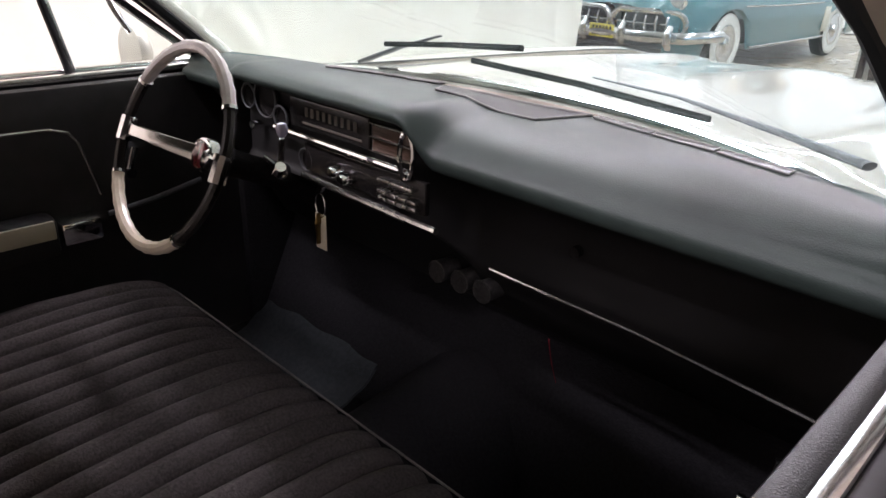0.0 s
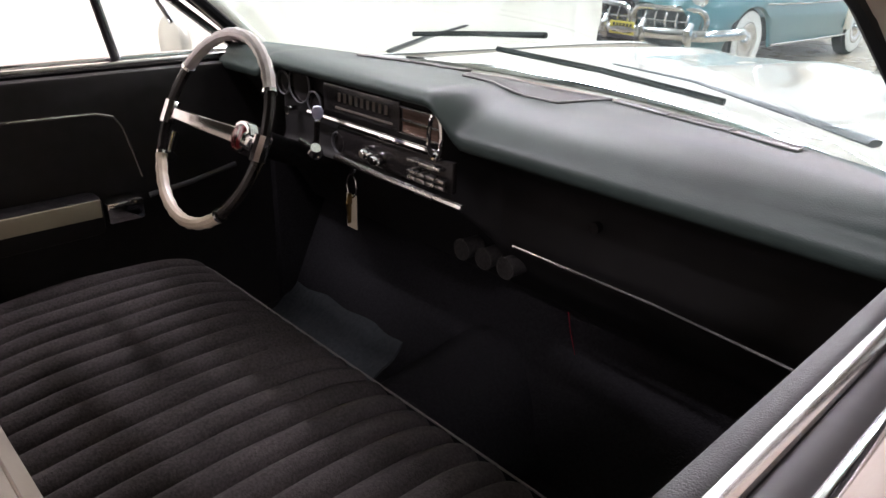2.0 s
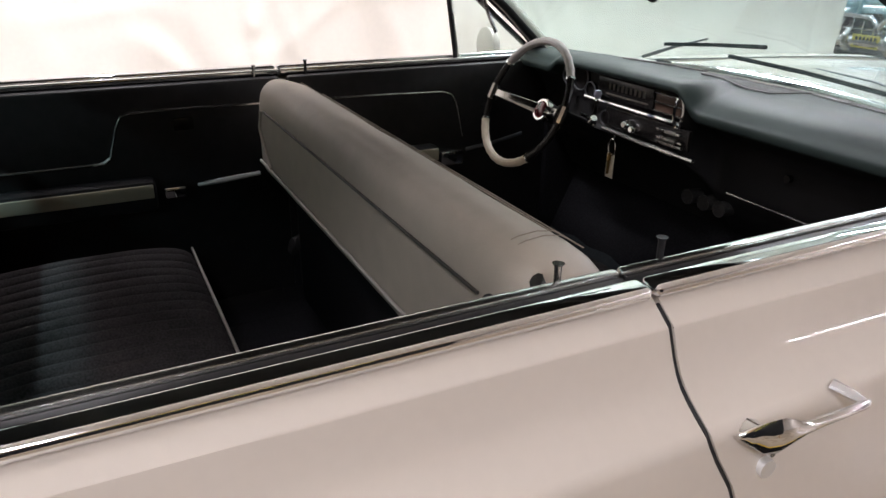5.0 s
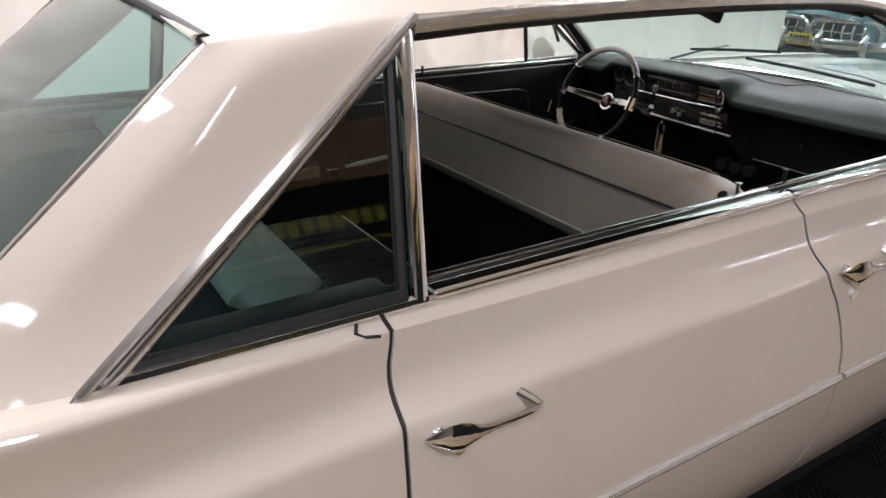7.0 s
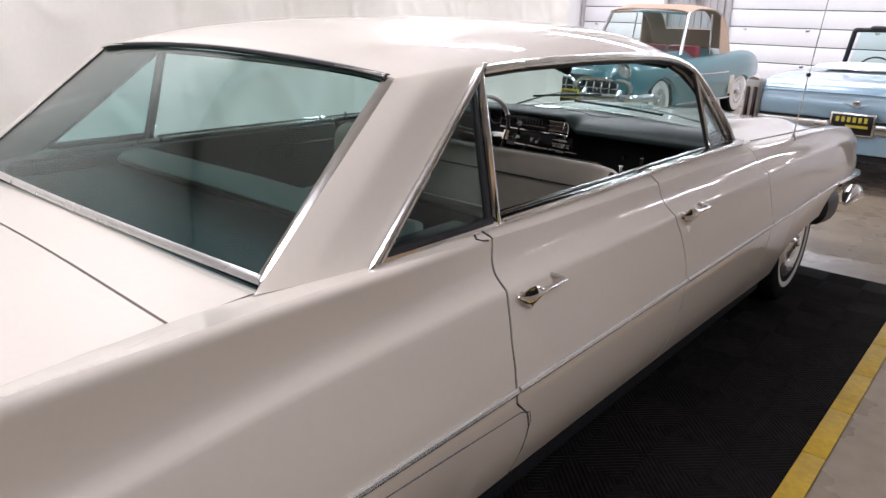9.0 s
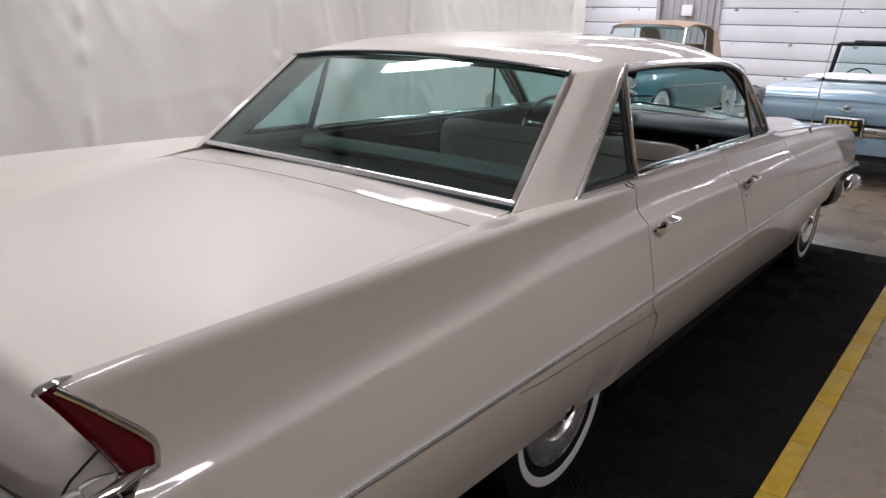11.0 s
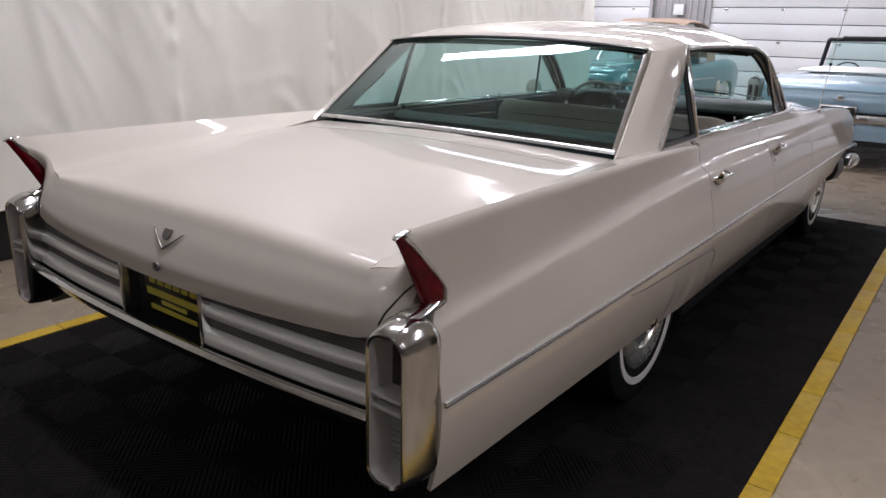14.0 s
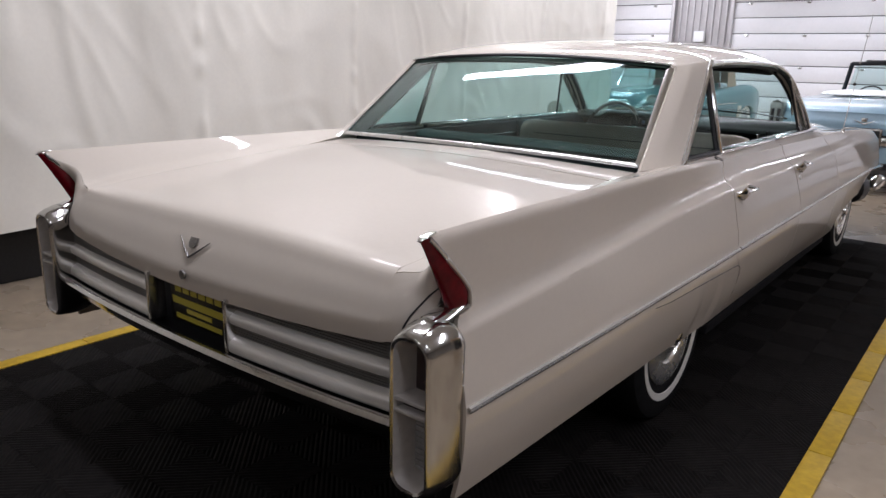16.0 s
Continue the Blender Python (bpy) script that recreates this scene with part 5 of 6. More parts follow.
# seats
def pleated(name, x0, x1, line, pleat, parent, material, label, round_end=.05, depth=.024):
    k = [(i, y, z) for i, (y, z) in enumerate(line)]
    fy, fz = spl(k, 1), spl(k, 2)
    n = int((x1 - x0) / pleat) * 12

    def fn(u, v):
        x = x0 + (x1 - x0) * u
        t = v * (len(line) - 1)
        e = min(x - x0, x1 - x)
        drop = round_end * max(0, 1 - e / (2 * round_end)) ** 2
        wave = abs(math.cos(math.pi * (x - x0) / pleat))
        dent = depth * (.48 * wave ** 2 + .75 * wave ** 22)
        y, z = fy(t), fz(t)
        flat = 1 if v < .55 else max(0, 1 - (v - .55) / .2)
        return (x, y - dent * (1 - flat) - drop * .3, z - (dent + drop) * (flat * .85 + .15) + .004 * noise.noise((x * 7, y * 7, 0)))
    return part(name, grid(fn, n, 36, .03, (0, (line[0][0] + line[-1][0]) / 2, .2)), material, parent, label, 70)


bench = thing("front_bench_seat", "", "")
bench.parent = sedan
CUSHION = [(1.50, .515), (1.64, .556), (1.80, .574), (1.96, .580), (2.09, .576), (2.17, .560), (2.222, .525), (2.238, .465), (2.228, .38), (2.20, .27)]
pleated("cushion", -.73, .73, CUSHION, .058, bench, SEAT_CLOTH, "black pleated cloth cushion")
part("cushion_piping", tube([(x, 2.236, .512 - .03 * max(0, abs(x) - .66) / .07) for x in np.linspace(-.72, .72, 30)], .0022, 6), DULL_PIPING, bench, "thin grey piping")
BACK = [(y + .042, z + (.012 if z > .8 else 0)) for y, z in ((1.60, .50), (1.60, .62), (1.585, .76), (1.565, .87), (1.540, .940), (1.490, .985), (1.435, 1.000), (1.405, .996), (1.380, .972), (1.370, .925), (1.366, .85), (1.366, .768), (1.46, .70))]
SEAT_SHIFT = .035


def back_loop(x, k):
    cy, cz = 1.50, .76
    kk = [(i, y, z) for i, (y, z) in enumerate(BACK)]
    fy, fz = spl(kk, 1), spl(kk, 2)
    return [(x, cy + (fy(t) - cy) * k, cz + (fz(t) - cz) * (1 - (1 - k) * .60) + .003 * noise.noise((x * 6, t, 0))) for t in np.linspace(0, 12, 44)]


ends = [(-.728, .42), (-.726, .62), (-.718, .77), (-.705, .87), (-.686, .94), (-.662, .98), (-.632, .997)]
loops = [back_loop(x + SEAT_SHIFT, k) for x, k in ends] + [back_loop(x + SEAT_SHIFT, 1) for x in np.linspace(-.6, .6, 25)] + [back_loop(-x + SEAT_SHIFT, k) for x, k in ends[::-1]]
part("backrest", rings(loops), SEAT_VINYL, bench, "taupe vinyl backrest", 60)
for y, z in ((1.576, .968), (1.516, 1.004), (1.409, .936)):
    part("seam", tube([(x, y + (.004 if y > 1.45 else -.003), z + (.004 if z > .95 else 0)) for x in np.linspace(-.56, .66, 20)], .0012 if z > .95 else .0030, 6), THREAD if z > .95 else DARK_SEAM, bench, "dark sewn seam")
for dx in (0, .018):
    part("stitching", tube([(.642 + dx + .30 * (1.55 - y), y, z + .001) for y, z in ((1.556, .987), (1.534, 1.000), (1.498, 1.010), (1.462, 1.013), (1.448, 1.012))], .0007, 6), THREAD, bench)
part("back_panel", box(-.63, .70, 1.50, 1.54, .30, .74, .012), CARPET, bench, "black lower back panel")
part("back_strip", tube([(x, 1.402, .782) for x in np.linspace(-.62, .69, 12)], .004, 8), PIPING, bench, "pale lower edge piping")
part("robe_cord", tube([(-.60, 1.408, .93), (-.60, 1.402, .88), (-.56, 1.402, .83), (-.50, 1.402, .79)], .004, 6), SEAT_VINYL, bench, "hanging robe cord")
part("backrest_latch", tube([(.752, 1.44, .930), (.762, 1.44, .985), (.762, 1.43, .995)], [.008, .007, .011], 8), WORN_CHROME, bench, "small metal latch")
part("side_knob", tube([(.70, 1.41, .93), (.705, 1.395, .95)], [.012, .009], 10), BLACK_TRIM, bench)
rear_bench = thing("rear_bench_seat", "", "")
rear_bench.parent = sedan
RCUSH = [(.45, .50), (.62, .545), (.85, .570), (1.0, .570), (1.10, .560), (1.165, .535), (1.190, .49), (1.193, .43), (1.18, .36), (1.16, .26)]
pleated("cushion", -.70, .70, RCUSH, .052, rear_bench, SEAT_CLOTH, "black pleated cloth cushion")
part("cushion_piping", tube([(x, 1.186, .515) for x in np.linspace(-.69, .69, 24)], .004, 6), PIPING, rear_bench, "thin pale piping")
RBACK = [(.70, .48), (.67, .60), (.635, .76), (.60, .89), (.56, .945), (.49, .955), (.42, .940), (.39, .80), (.39, .50)]
pleated("backrest", -.72, .72, RBACK, .052, rear_bench, SEAT_CLOTH, "black pleated cloth backrest", depth=.008)
part("top_roll", tube([(-.71, .465, .962), (-.68, .465, .974), (0, .465, .980), (.68, .465, .974), (.71, .465, .962)], [.04, .078, .080, .078, .04], 18, .36), ROLL_VINYL, rear_bench, "dark taupe vinyl top roll")
part("package_shelf", box(-.76, .76, -.075, .40, .925, .945, .006), VINYL_BLACK, sedan, "black parcel shelf")
both("rear_side_trim", box(.72, .80, .05, .62, .28, .990, .015), VINYL_BLACK, sedan, "black rear side trim")
part("tunnel", grid(lambda u, v: (-.21 + .42 * u, 1.1 + 1.5 * v, .262 + (.10 + .12 * v ** 3) * math.sin(math.pi * u) ** .7), 20, 16, .01, (0, 1.8, 0)), CARPET, sedan, "carpeted tunnel", 70)
part("toe_mat", grid(lambda u, v: (-.72 + .46 * u, 2.40 + .13 * v + .02 * u, .285 + .07 * v ** 1.6 + .012 * noise.noise((u * 5, v * 4, 1.0))), 24, 10, .008, (0, 2.5, 0)), BLUE_CARPET, sedan, "worn blue-black carpet strip", 80)
part("toe_board", grid(lambda u, v: (-.74 + 1.48 * u, 2.50 + .16 * v, .262 + .34 * v), 10, 6, .008, (0, 2.9, .4)), CARPET, sedan, "black carpeted toe board", 80)
part("red_wire", tube([(.245, 2.51, .66), (.255, 2.51, .62), (.27, 2.51, .58)], .0012, 5), RED_ENAMEL, sedan, "thin hanging red wire")
# wipers
for name, blade, arm in (("wiper", [(-.40, 2.69, 1.078), (-.15, 2.64, 1.108), (.088, 2.575, 1.134)], [(-.52, 2.72, 1.022), (-.36, 2.70, 1.075), (-.20, 2.665, 1.118)]),
                         ("wiper", [(-.130, 2.690, 1.076), (.14, 2.680, 1.070), (.40, 2.655, 1.058)], [(.640, 2.612, 1.048), (.52, 2.66, 1.055), (.33, 2.68, 1.078), (.155, 2.70, 1.082)])):
    w = thing(name, "", "")
    w.parent = sedan
    part("blade", tube(blade, .0048, 6, 1.3), RUBBER, w, "black rubber blade")
    part("arm", tube(arm, [.015, .012, .006, .004][:len(arm)], 10, .4), WIPER_GREY, w, "grey metal wiper arm")

# ---- mat of black tiles with a yellow edge ----
PITCH = 0.2075
MX1, MY0 = 1.455, -3.175
MX0, MY1 = MX1 - 14 * PITCH, MY0 + 35 * PITCH
floor_mat = tagged(done("floor_mat", box(MX0, MX1, MY0, MY1, 0.0005, 0.006), TILE), "black ribbed interlocking floor tiles with a yellow edge", "floor mat", kind="structure")


def tile_faces(turned, ox=0.0, oy=0.0, oz=0.0):
    """One square tile with ribs along a diagonal: the square is cut into bands that rise and fall."""
    h, ribs = PITCH / 2 - .0016, 17
    vs, fs = [], []

    def cut_line(c):
        """The two ends of the line x + y = c inside the square."""
        return ((max(-h, c - h), min(h, c + h)), (min(h, c + h), max(-h, c - h)))
    n = 2 * ribs
    for k in range(n + 1):
        c = (-2 + 4 * k / n) * h
        z = .0100 if k % 2 else .0066
        for x, y in cut_line(max(-2 * h + 1e-4, min(2 * h - 1e-4, c))):
            vs.append((ox + (x if turned else -x), oy + y, oz + z))
        if k:
            q = 2 * k
            fs.append((q - 2, q - 1, q + 1, q) if turned else (q - 1, q - 2, q, q + 1))
    return vs, fs


tile_mesh = []
for turned in (0, 1):
    me = bpy.data.meshes.new("tile")
    corners, faces = tile_faces(turned)
    me.from_pydata(corners, [], faces)
    me.materials.append(TILE)
    tile_mesh.append(me)
rest_v, rest_f = [], []
nx, ny = round((MX1 - MX0) / PITCH), round((MY1 - MY0) / PITCH)
for i in range(nx):
    for j in range(ny):
        x, y = MX0 + (i + .5) * (MX1 - MX0) / nx, MY0 + (j + .5) * PITCH
        near = (y < -1.2 and x < -.1) or (x > .75 and y < 2.2)
        if near:
            t = new("tile", tile_mesh[(i + j) % 2])
            t.location, t.parent = (x, y, 0), floor_mat
        else:
            v, f = tile_faces((i + j) % 2, x, y)
            base = len(rest_v)
            rest_v += v
            rest_f += [tuple(q + base for q in g) for g in f]
me = bpy.data.meshes.new("far_tiles")
me.from_pydata(rest_v, [], rest_f)
me.materials.append(TILE)
far = new("far_tiles", me)
far.parent = floor_mat
tagged(far, "black ribbed tiles", kind="stuff")
for x0, x1 in ((MX1, MX1 + .084), (MX0 - .084, MX0)):
    y = MY0
    while y < MY1 - .01:
        y1 = min(y + 2 * PITCH, MY1)
        bm = box(x0 + .001, x1 - .001, y + .0015, y1 - .0015, .0005, .013, .004)
        part("edge_strip", bm, YELLOW, floor_mat, "yellow plastic edge strip")
        y = y1


# ---- the other cars in the hall ----
FAR_CHROME = mat("aged_chrome", (0.66, 0.66, 0.66), 0.17, 1.0, vary=0.06, scale=20, rough_vary=0.06)
TEAL = mat("teal_paint", (0.030, 0.135, 0.155), 0.32, coat=1.0, vary=0.03, stain=0.04, coat_rough=0.05)
SKY_PAINT = mat("light_blue_paint", (0.30, 0.45, 0.56), 0.32, coat=1.0, vary=0.02, stain=0.03, coat_rough=0.05)
TAN_TOP = mat("tan_canvas", (0.42, 0.30, 0.22), 0.85, vary=0.08, scale=60, bump=0.3, bump_scale=300)
WHITE_BOOT = mat("white_boot_vinyl", (0.78, 0.76, 0.74), 0.45, vary=0.03)
RED_TRIM = mat("dark_red_upholstery", (0.16, 0.025, 0.03), 0.5, vary=0.1)
HEADLAMP = mat("headlamp_glass", (0.55, 0.56, 0.56), 0.08, coat=1.0, metal=0.4)
CREAM_GUARD = mat("cream_stone_guard", (0.50, 0.46, 0.38), 0.4)


def skin(stations, n=14):
    """A body skin from (y, list of half-section x, z points from the middle to the hem) stations."""
    full = []
    for y, pts in stations:
        k = [(i, x, z) for i, (x, z) in enumerate(pts)]
        fx, fz = spl(k, 1), spl(k, 2)
        half = [(fx(t), fz(t)) for t in np.linspace(0, len(pts) - 1, n * 3)]
        full.append([(-x, y, z) for x, z in half[::-1]] + [(x, y, z) for x, z in half[1:]])
    return rings(full, False, False)


def road_wheel(parent, x, y, r, white0, white1, cover_mat=FAR_CHROME):
    s = 1 if x > 0 else -1
    w = thing("wheel", "", "")
    w.parent = parent
    w.location = (x, y, r)
    prof = [(.19, -.08), (.25, -.095), (r - .05, -.09), (r - .008, -.065), (r, 0), (r - .008, .065), (r - .05, .09), (.25, .095), (.19, .08)]
    part("tyre", lathe([(q, s * a) for q, a in prof], 40), RUBBER, w, "black tyre")
    part("whitewall", lathe([(q, s * a) for q, a in ((white0, .094), (white0 + .005, .0985), (white1 - .01, .0975), (white1, .090))], 40), WHITEWALL, w, "white sidewall band")
    part("wheel_cover", lathe([(q, s * a) for q, a in ((0, .125), (.05, .12), (.06, .10), (.12, .088), (.16, .10), (white0 - .005, .098), (white0, .08))], 40), cover_mat, w, "bright wheel cover")


# teal car, nose towards the cream one
teal = thing("teal_convertible", "teal vintage convertible with a tan soft top and chrome front", "car")
TW = spl([(-4.15, .70), (-3.9, .84), (-3.2, .93), (-1.5, .94), (0, .93), (.5, .90), (.75, .80), (.84, .66)])
TC = spl([(-4.15, .72), (-3.9, .92), (-3.2, 1.07), (-2.7, 1.08), (-1.0, 1.03), (-.8, 1.03), (0, .985), (.5, .93), (.75, .85), (.84, .74)])
TF = spl([(-4.15, .68), (-3.9, .97), (-3.2, 1.05), (-2.4, 1.01), (-1.5, .97), (-.5, .95), (.1, .94), (.6, .90), (.78, .82), (.84, .72)])


def teal_hem(y):
    z = .27
    for c in (0.0, -2.95):
        a = (y - c) / .43
        if abs(a) < 1:
            z = max(z, .27 + (.43 if c == 0 else .36) * (1 - abs(a) ** 2.4) ** .5)
    return z


st = []
for y in list(np.linspace(-4.15, .75, 90)) + [.79, .82, .84]:
    w, c, f, h = TW(y), TC(y), TF(y), teal_hem(y)
    mid = max(h + .02, .60)
    st.append((y, [(0, c), (w * .35, c - .012), (w * .60, f - .055), (w * .82, f), (w * .96, f - .08), (w * 1.0, (f + mid) / 2 - .04), (w * 1.005, mid), (w * .985, (mid + h) / 2), (w * .96, h)]))
part("body", skin(st), TEAL, teal, "teal rounded body", 60)
part("underside", box(-.72, .72, -3.9, .6, .25, .30), BLACK_TRIM, teal)
for x in (-.80, .80):
    road_wheel(teal, x, 0, .355, .205, .315), road_wheel(teal, x, -2.95, .355, .205, .315)
for x0 in (-.42, .42):
    g = thing("grille", "", "")
    g.parent = teal
    ring = [(x0 + a, .86 - .10 * (abs(x0 + a) / .8) ** 3, .565 + b) for a, b in rrect(.80, .25, .115, 8)]
    part("grille_ring", tube(ring, .030, 8, closed=True), FAR_CHROME, g, "thick oval chrome surround")
    part("backing", box(x0 - .36, x0 + .36, .70, .78, .47, .66, .02), BLACK_TRIM, g)
    part("bar", tube([(x0 - .37, .835 - .10 * (abs(x0 - .37) / .8) ** 3, .565), (x0, .855, .565), (x0 + .37, .835 - .10 * (abs(x0 + .37) / .8) ** 3, .565)], .014, 8), FAR_CHROME, g)
    for k in (-2, -1, 0, 1, 2):
        part("tooth", tube([(x0 + k * .125, .845, .48), (x0 + k * .125, .865, .565), (x0 + k * .125, .845, .65)], [.012, .016, .012], 8), FAR_CHROME, g)
part("front_bumper", tube([(-.97, .28, .46), (-.98, .62, .47), (-.88, .86, .46), (-.45, .95, .45), (0, .97, .45), (.45, .95, .45), (.88, .86, .46), (.98, .62, .47), (.97, .28, .46)], .055, 12, 1.1), FAR_CHROME, teal, "heavy chrome front bumper")
for x in (-.78, -.24, .24, .78):
    part("bumper_guard", tube([(x, .96, .36), (x, 1.01, .42), (x, 1.01, .50), (x, .96, .57)], [.03, .045, .045, .03], 10), FAR_CHROME, teal, "upright chrome bumper guard")
for x in (-.70, .70):
    part("headlamp_ring", tube([(x + .095 * math.cos(a), .775 + .02 * math.sin(a), .815 + .095 * math.sin(a)) for a in np.linspace(0, math.tau, 25)[:-1]], .020, 8, closed=True), FAR_CHROME, teal, "chrome headlamp ring")
    part("headlamp", lathe([(0, .03), (.04, .026), (.075, .012), (.092, -.01)], 24, "y", (x, .78, .815)), HEADLAMP, teal, "round clear headlamp")
    part("wing_trim", tube([(x * 1.36, -.2, .74), (x * 1.36, -1.2, .72), (x * 1.35, -2.3, .72)], .010, 6), FAR_CHROME, teal, "side chrome strip")
    part("rocker_strip", tube([(x * 1.335, -.46, .30), (x * 1.335, -1.5, .295), (x * 1.335, -2.52, .30)], .012, 6), FAR_CHROME, teal, "bright rocker strip")
    part("stone_guard", box(min(x * 1.33, x * 1.355), max(x * 1.33, x * 1.355), -2.58, -2.40, .36, .66, .006), CREAM_GUARD, teal, "cream stone guard")
part("hood_wing", tube([(-.34, .62, .915), (-.18, .66, .955), (-.08, .70, .925), (0, .72, .955), (.08, .70, .925), (.18, .66, .955), (.34, .62, .915)], .012, 8), FAR_CHROME, teal, "spread chrome hood ornament")
part("hood_letters", box(-.22, .22, .765, .785, .80, .825, .004), FAR_CHROME, teal, "row of small chrome marks")
for s in (-1, 1):
    part("windshield_post", tube([(s * .76, -.80, 1.0), (s * .66, -1.12, 1.62)], .026, 8), FAR_CHROME, teal, "chrome windshield post")
    part("door_window_frame", tube([(s * .72, -1.95, 1.0), (s * .67, -1.98, 1.62)], .012, 6), FAR_CHROME, teal)
    part("seat_side", box(s * .30 - .26, s * .30 + .26, -2.0, -1.80, .75, 1.12, .05), RED_TRIM, teal, "dark red seat back")
part("windshield_top", tube([(-.66, -1.12, 1.62), (0, -1.05, 1.65), (.66, -1.12, 1.62)], .026, 8), FAR_CHROME, teal, "chrome windshield header")
part("windshield_glass", grid(lambda u, v: (-.75 + 1.5 * u + (.10 - .2 * u) * v, -.80 - .32 * v + .06 * math.sin(math.pi * u), 1.03 + .60 * v), 10, 4), WINDSHIELD_GLASS, teal).visible_shadow = False
TOPZ = spl([(0, 1.68), (.25, 1.755), (.5, 1.745), (.75, 1.63), (.9, 1.38), (1, 1.08)])


def soft_top(u, v):
    w = 2 * u - 1
    half = .68 + .04 * v
    drop = .055 * abs(w) ** 6
    return (half * w, -1.08 - 1.72 * v - .05 * (1 - w * w) * v, TOPZ(v) - drop)


part("soft_top", grid(lambda u, v: soft_top(u, .66 * v), 24, 16, .02, (0, -1.9, 1.2)), TAN_TOP, teal, "raised tan canvas top", 60)
part("soft_top_hem", grid(lambda u, v: soft_top(u, .90 + .10 * v), 24, 4, .02, (0, -1.9, 1.2)), TAN_TOP, teal, "canvas below the rear window", 60)
for u0 in (0, .80):
    part("soft_top_corner", grid(lambda u, v: soft_top(u0 + .20 * u, .66 + .24 * v), 6, 8, .02, (0, -1.9, 1.2)), TAN_TOP, teal, "canvas beside the rear window", 60)
part("rear_window", grid(lambda u, v: soft_top(.2 + .6 * u, .66 + .24 * v), 8, 6), WINDSHIELD_GLASS, teal, "clear plastic rear window").visible_shadow = False
for s in (-1, 1):
    part("top_quarter", grid(lambda u, v: (s * (.715 + .03 * (1 - v)), -2.30 - .42 * u + (.05 * v) * (1 - u), 1.01 + v * (TOPZ(.71 + .25 * u) - .06 - 1.01)), 6, 6, .015, (0, -2, 1.2)), TAN_TOP, teal, "canvas side panel")
plate2 = part("front_plate", box(-.155, .155, 1.005, 1.014, .40, .535, .004), PLATE_YELLOW, teal, "yellow dealer plate")
for k in range(6):
    part("mark", box(-.125 + .043 * k, -.098 + .043 * k, 1.0145, 1.0165, .480, .515), PLATE_BLACK, plate2)
for z in (.445, .42):
    part("line", box(-.12, .12, 1.0145, 1.0165, z, z + .010), PLATE_BLACK, plate2)
TEAL_AT = (-3.42, 9.35)
teal.matrix_world = pose(TEAL_AT[0], TEAL_AT[1], 0, 0, 0, 177.5)

# light blue car, tail towards the cream one
blue = thing("light_blue_convertible", "light blue convertible with a white folded-top cover, windshield up", "car")
BW = spl([(0, .93), (.15, .985), (1.0, 1.0), (3.5, 1.0), (4.8, .98), (5.5, .93)])
BC = spl([(0, .900), (.06, .960), (.5, 1.010), (1.2, 1.035), (2.0, 1.035), (3.6, 1.03), (4.8, .96), (5.5, .90)])


def blue_hem(y):
    z = .30
    for c in (1.35, 4.65):
        a = (y - c) / .42
        if abs(a) < 1:
            z = max(z, .30 + .34 * (1 - abs(a) ** 2.4) ** .5)
    return z


st = []
for y in [0, .02, .05, .1] + list(np.linspace(.2, 5.5, 70)):
    w, c, h = BW(y), BC(y), blue_hem(y)
    st.append((y, [(0, c), (w * .6, c - .010), (w * .88, c - .015), (w * .955, c - .03), (w * .99, c - .16), (w, .66), (w * .99, max(.46, h + .02)), (w * .96, h)]))
part("body", skin(st), SKY_PAINT, blue, "light blue long flat body", 50)
part("tail_panel", grid(lambda u, v: (-.90 + 1.8 * u, .012 - .028 * math.sin(math.pi * min(v * 1.2, 1)) , .655 + .255 * v), 20, 10, .01, (0, 1, .7)), SKY_PAINT, blue, "light blue trunk face")
part("lower_panel", box(-.93, .93, -.005, .05, .345, .53, .012), SKY_PAINT, blue, "pale lower valance")
# the shadow under the trunk edge, drawn as a black strip
part("trunk_shadow_line", box(-.92, .92, -.012, .03, .640, .660), PLATE_BLACK, blue, "black strip as the shadow line below the trunk")
part("rear_bumper", box(-.94, .94, -.045, .04, .545, .638, .015), WORN_CHROME, blue, "flat satin bumper band")
for x in (-1, 1):
    part("grille_insert", box(x * .60 - .28, x * .60 + .28, -.050, -.040, .565, .615, .004), BRUSHED, blue)
for s in (-1, 1):
    p = thing("tail_pod", "", "")
    p.parent = blue
    part("pod_shell", rings([[(s * (.945 + a), y, .70 + b) for a, b in rrect(w, h, .05, 5)] for y, w, h in ((.10, .17, .56), (-.02, .17, .58), (-.07, .15, .55), (-.085, .12, .50))]), BRUSHED, p, "upright satin lamp pod", 50)
    for dx in (-.035, .035):
        part("lamp_slot", box(s * .945 + dx - .020, s * .945 + dx + .020, -.094, -.080, .47, .90, .008), DARK_LENS, p, "dark upright lamp slot")
    part("pod_peak", tube([(s * .945, -.06, .95), (s * .945, .02, 1.0)], [.06, .02], 8), BRUSHED, p)
for s in (-1, 1):
    road_wheel(blue, s * .84, 1.35, .355, .21, .262), road_wheel(blue, s * .84, 4.65, .355, .21, .262)
part("underside", box(-.9, .9, .05, 5.4, .27, .33), BLACK_TRIM, blue)
# flat black slab; the cabin's inner shade is only its colour
part("cabin_opening", box(-.72, .72, 1.95, 3.55, .95, 1.042), BLACK_TRIM, blue, "black slab for the shaded open cabin")
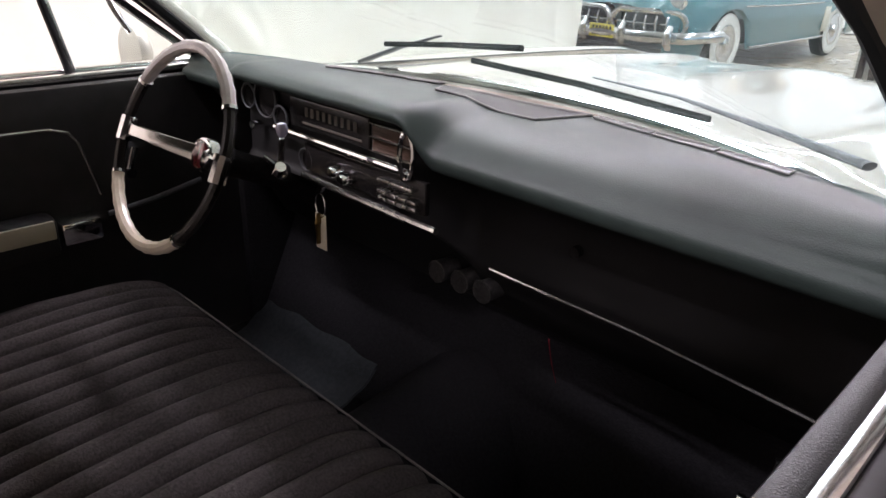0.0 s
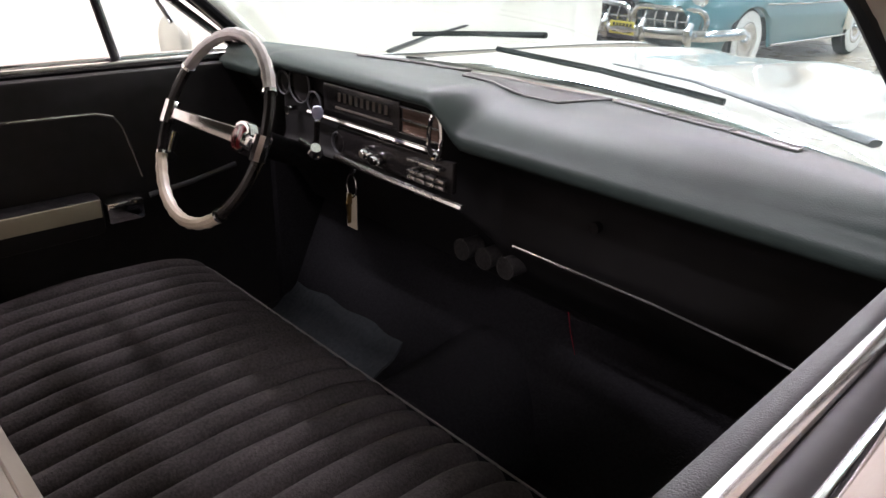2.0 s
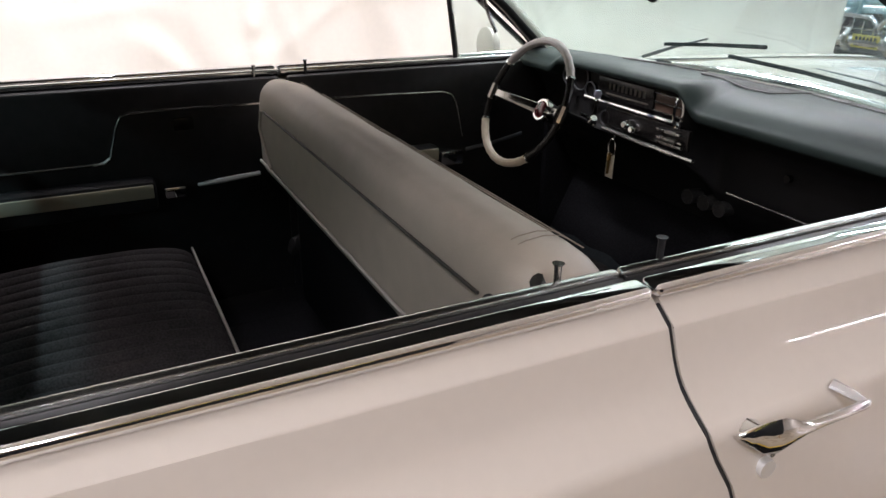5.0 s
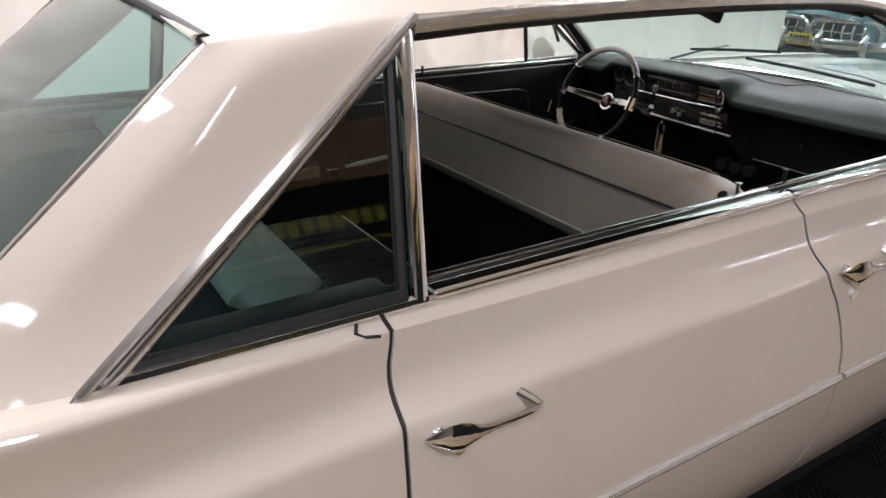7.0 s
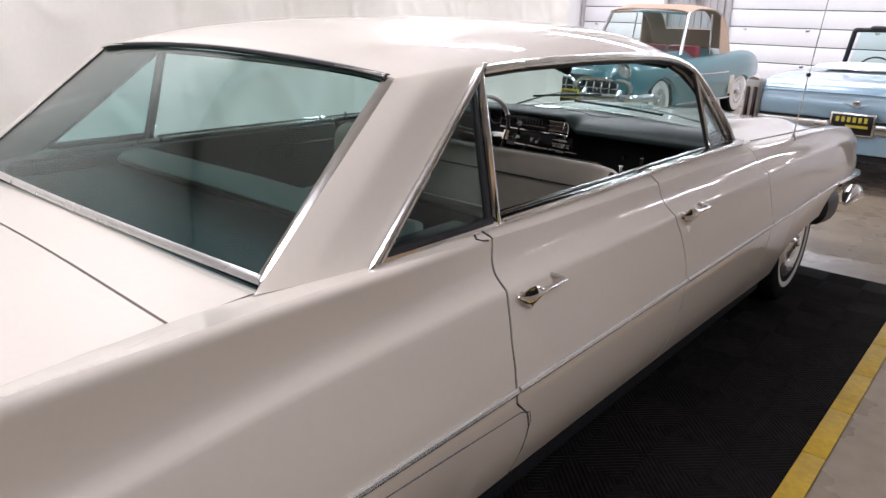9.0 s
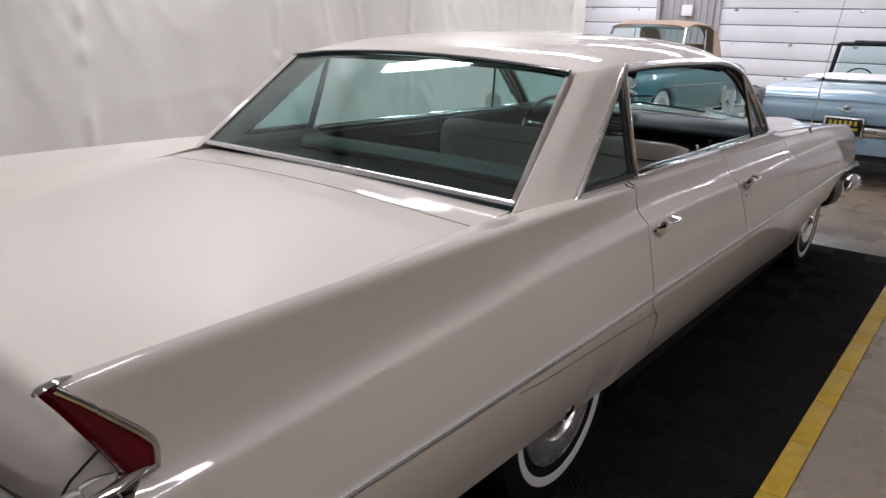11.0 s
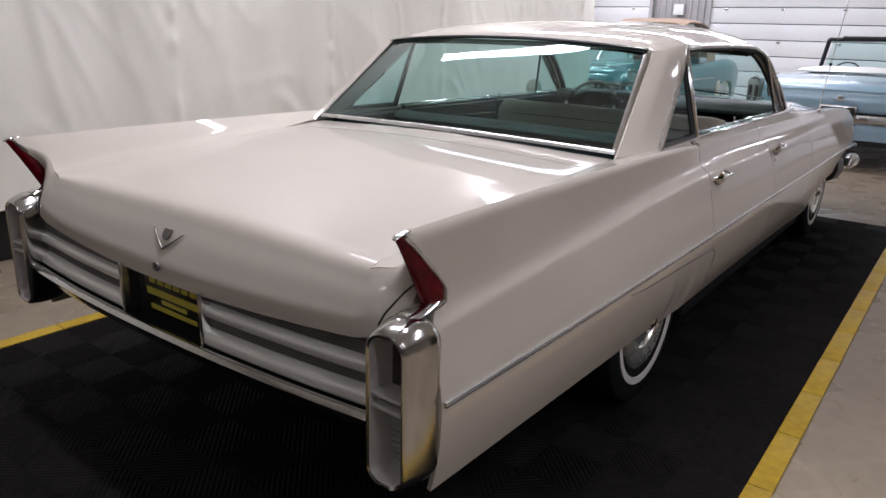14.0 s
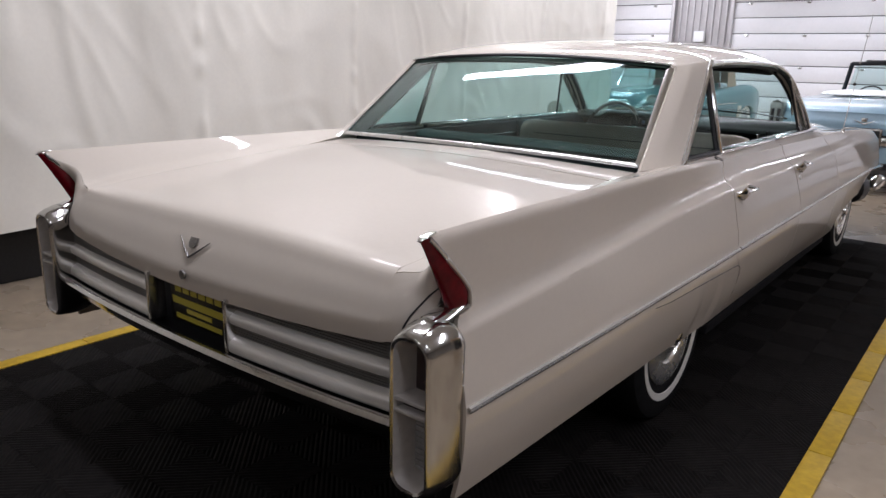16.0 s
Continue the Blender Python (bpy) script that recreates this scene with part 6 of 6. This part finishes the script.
part("boot_cover", grid(lambda u, v: (-.76 + 1.52 * u, 1.25 + .80 * v, 1.035 + .085 * math.sin(math.pi * (.12 + .75 * v)) * (1 - .5 * abs(2 * u - 1) ** 4) + .008 * noise.noise((u * 9, v * 4, 0))), 24, 10, .015, (0, 1.6, .7)), WHITE_BOOT, blue, "white folded-top cover", 60)
part("boot_edge", tube([(x, 1.25 + .015 * math.sin(9 * x), 1.058) for x in np.linspace(-.76, .76, 24)], .008, 6), WORN_CHROME, blue)
for s in (-1, 1):
    part("windshield_post", tube([(s * .80, 3.02, 1.02), (s * .68, 2.72, 1.46)], .030, 8), BLACK_TRIM, blue, "dark windshield post")
part("windshield_top", tube([(-.68, 2.72, 1.46), (0, 2.76, 1.475), (.68, 2.72, 1.46)], .028, 8), BLACK_TRIM, blue)
part("visor", box(-.50, .42, 2.60, 2.72, 1.455, 1.515, .025), BLACK_TRIM, blue, "black sun visors")
part("windshield_glass", grid(lambda u, v: (-.75 + 1.5 * u + (.13 - .26 * u) * v, 3.02 - .29 * v, 1.0 + .46 * v), 8, 4), TINTED_GLASS, blue).visible_shadow = False
part("steering_wheel", tube([(-.36 + .17 * math.cos(a), 2.55 + .05 * math.sin(a), 1.02 + .13 * math.sin(a)) for a in np.linspace(0, math.tau, 33)[:-1]], .011, 8, closed=True), BLACK_TRIM, blue, "thin dark steering wheel")
part("dash_top", box(-.72, .72, 2.85, 3.05, 1.02, 1.06, .02), BLACK_TRIM, blue)
part("plate_frame", box(-.20, .20, -.058, -.03, .515, .735, .02), FAR_CHROME, blue, "chrome plate frame")
pl3 = part("rear_plate", box(-.175, .175, -.066, -.056, .535, .712, .004), PLATE_BLACK, blue, "black and yellow dealer plate")
for k in range(6):
    part("mark", box(-.14 + .048 * k, -.112 + .048 * k, -.069, -.066, .645, .692), PLATE_YELLOW, pl3)
part("line", box(-.05, .14, -.069, -.066, .595, .62), PLATE_YELLOW, pl3)
for s in (-1, 1):
    part("vee_arm", tube([(0, -.030, .775), (s * .10, -.034, .815)], [.008, .004], 6), FAR_CHROME, blue)
part("crest", box(-.03, .03, -.04, -.02, .80, .845, .006), FAR_CHROME, blue)
blue.matrix_world = pose(.47, 6.9, 0, 0, 0, 0)
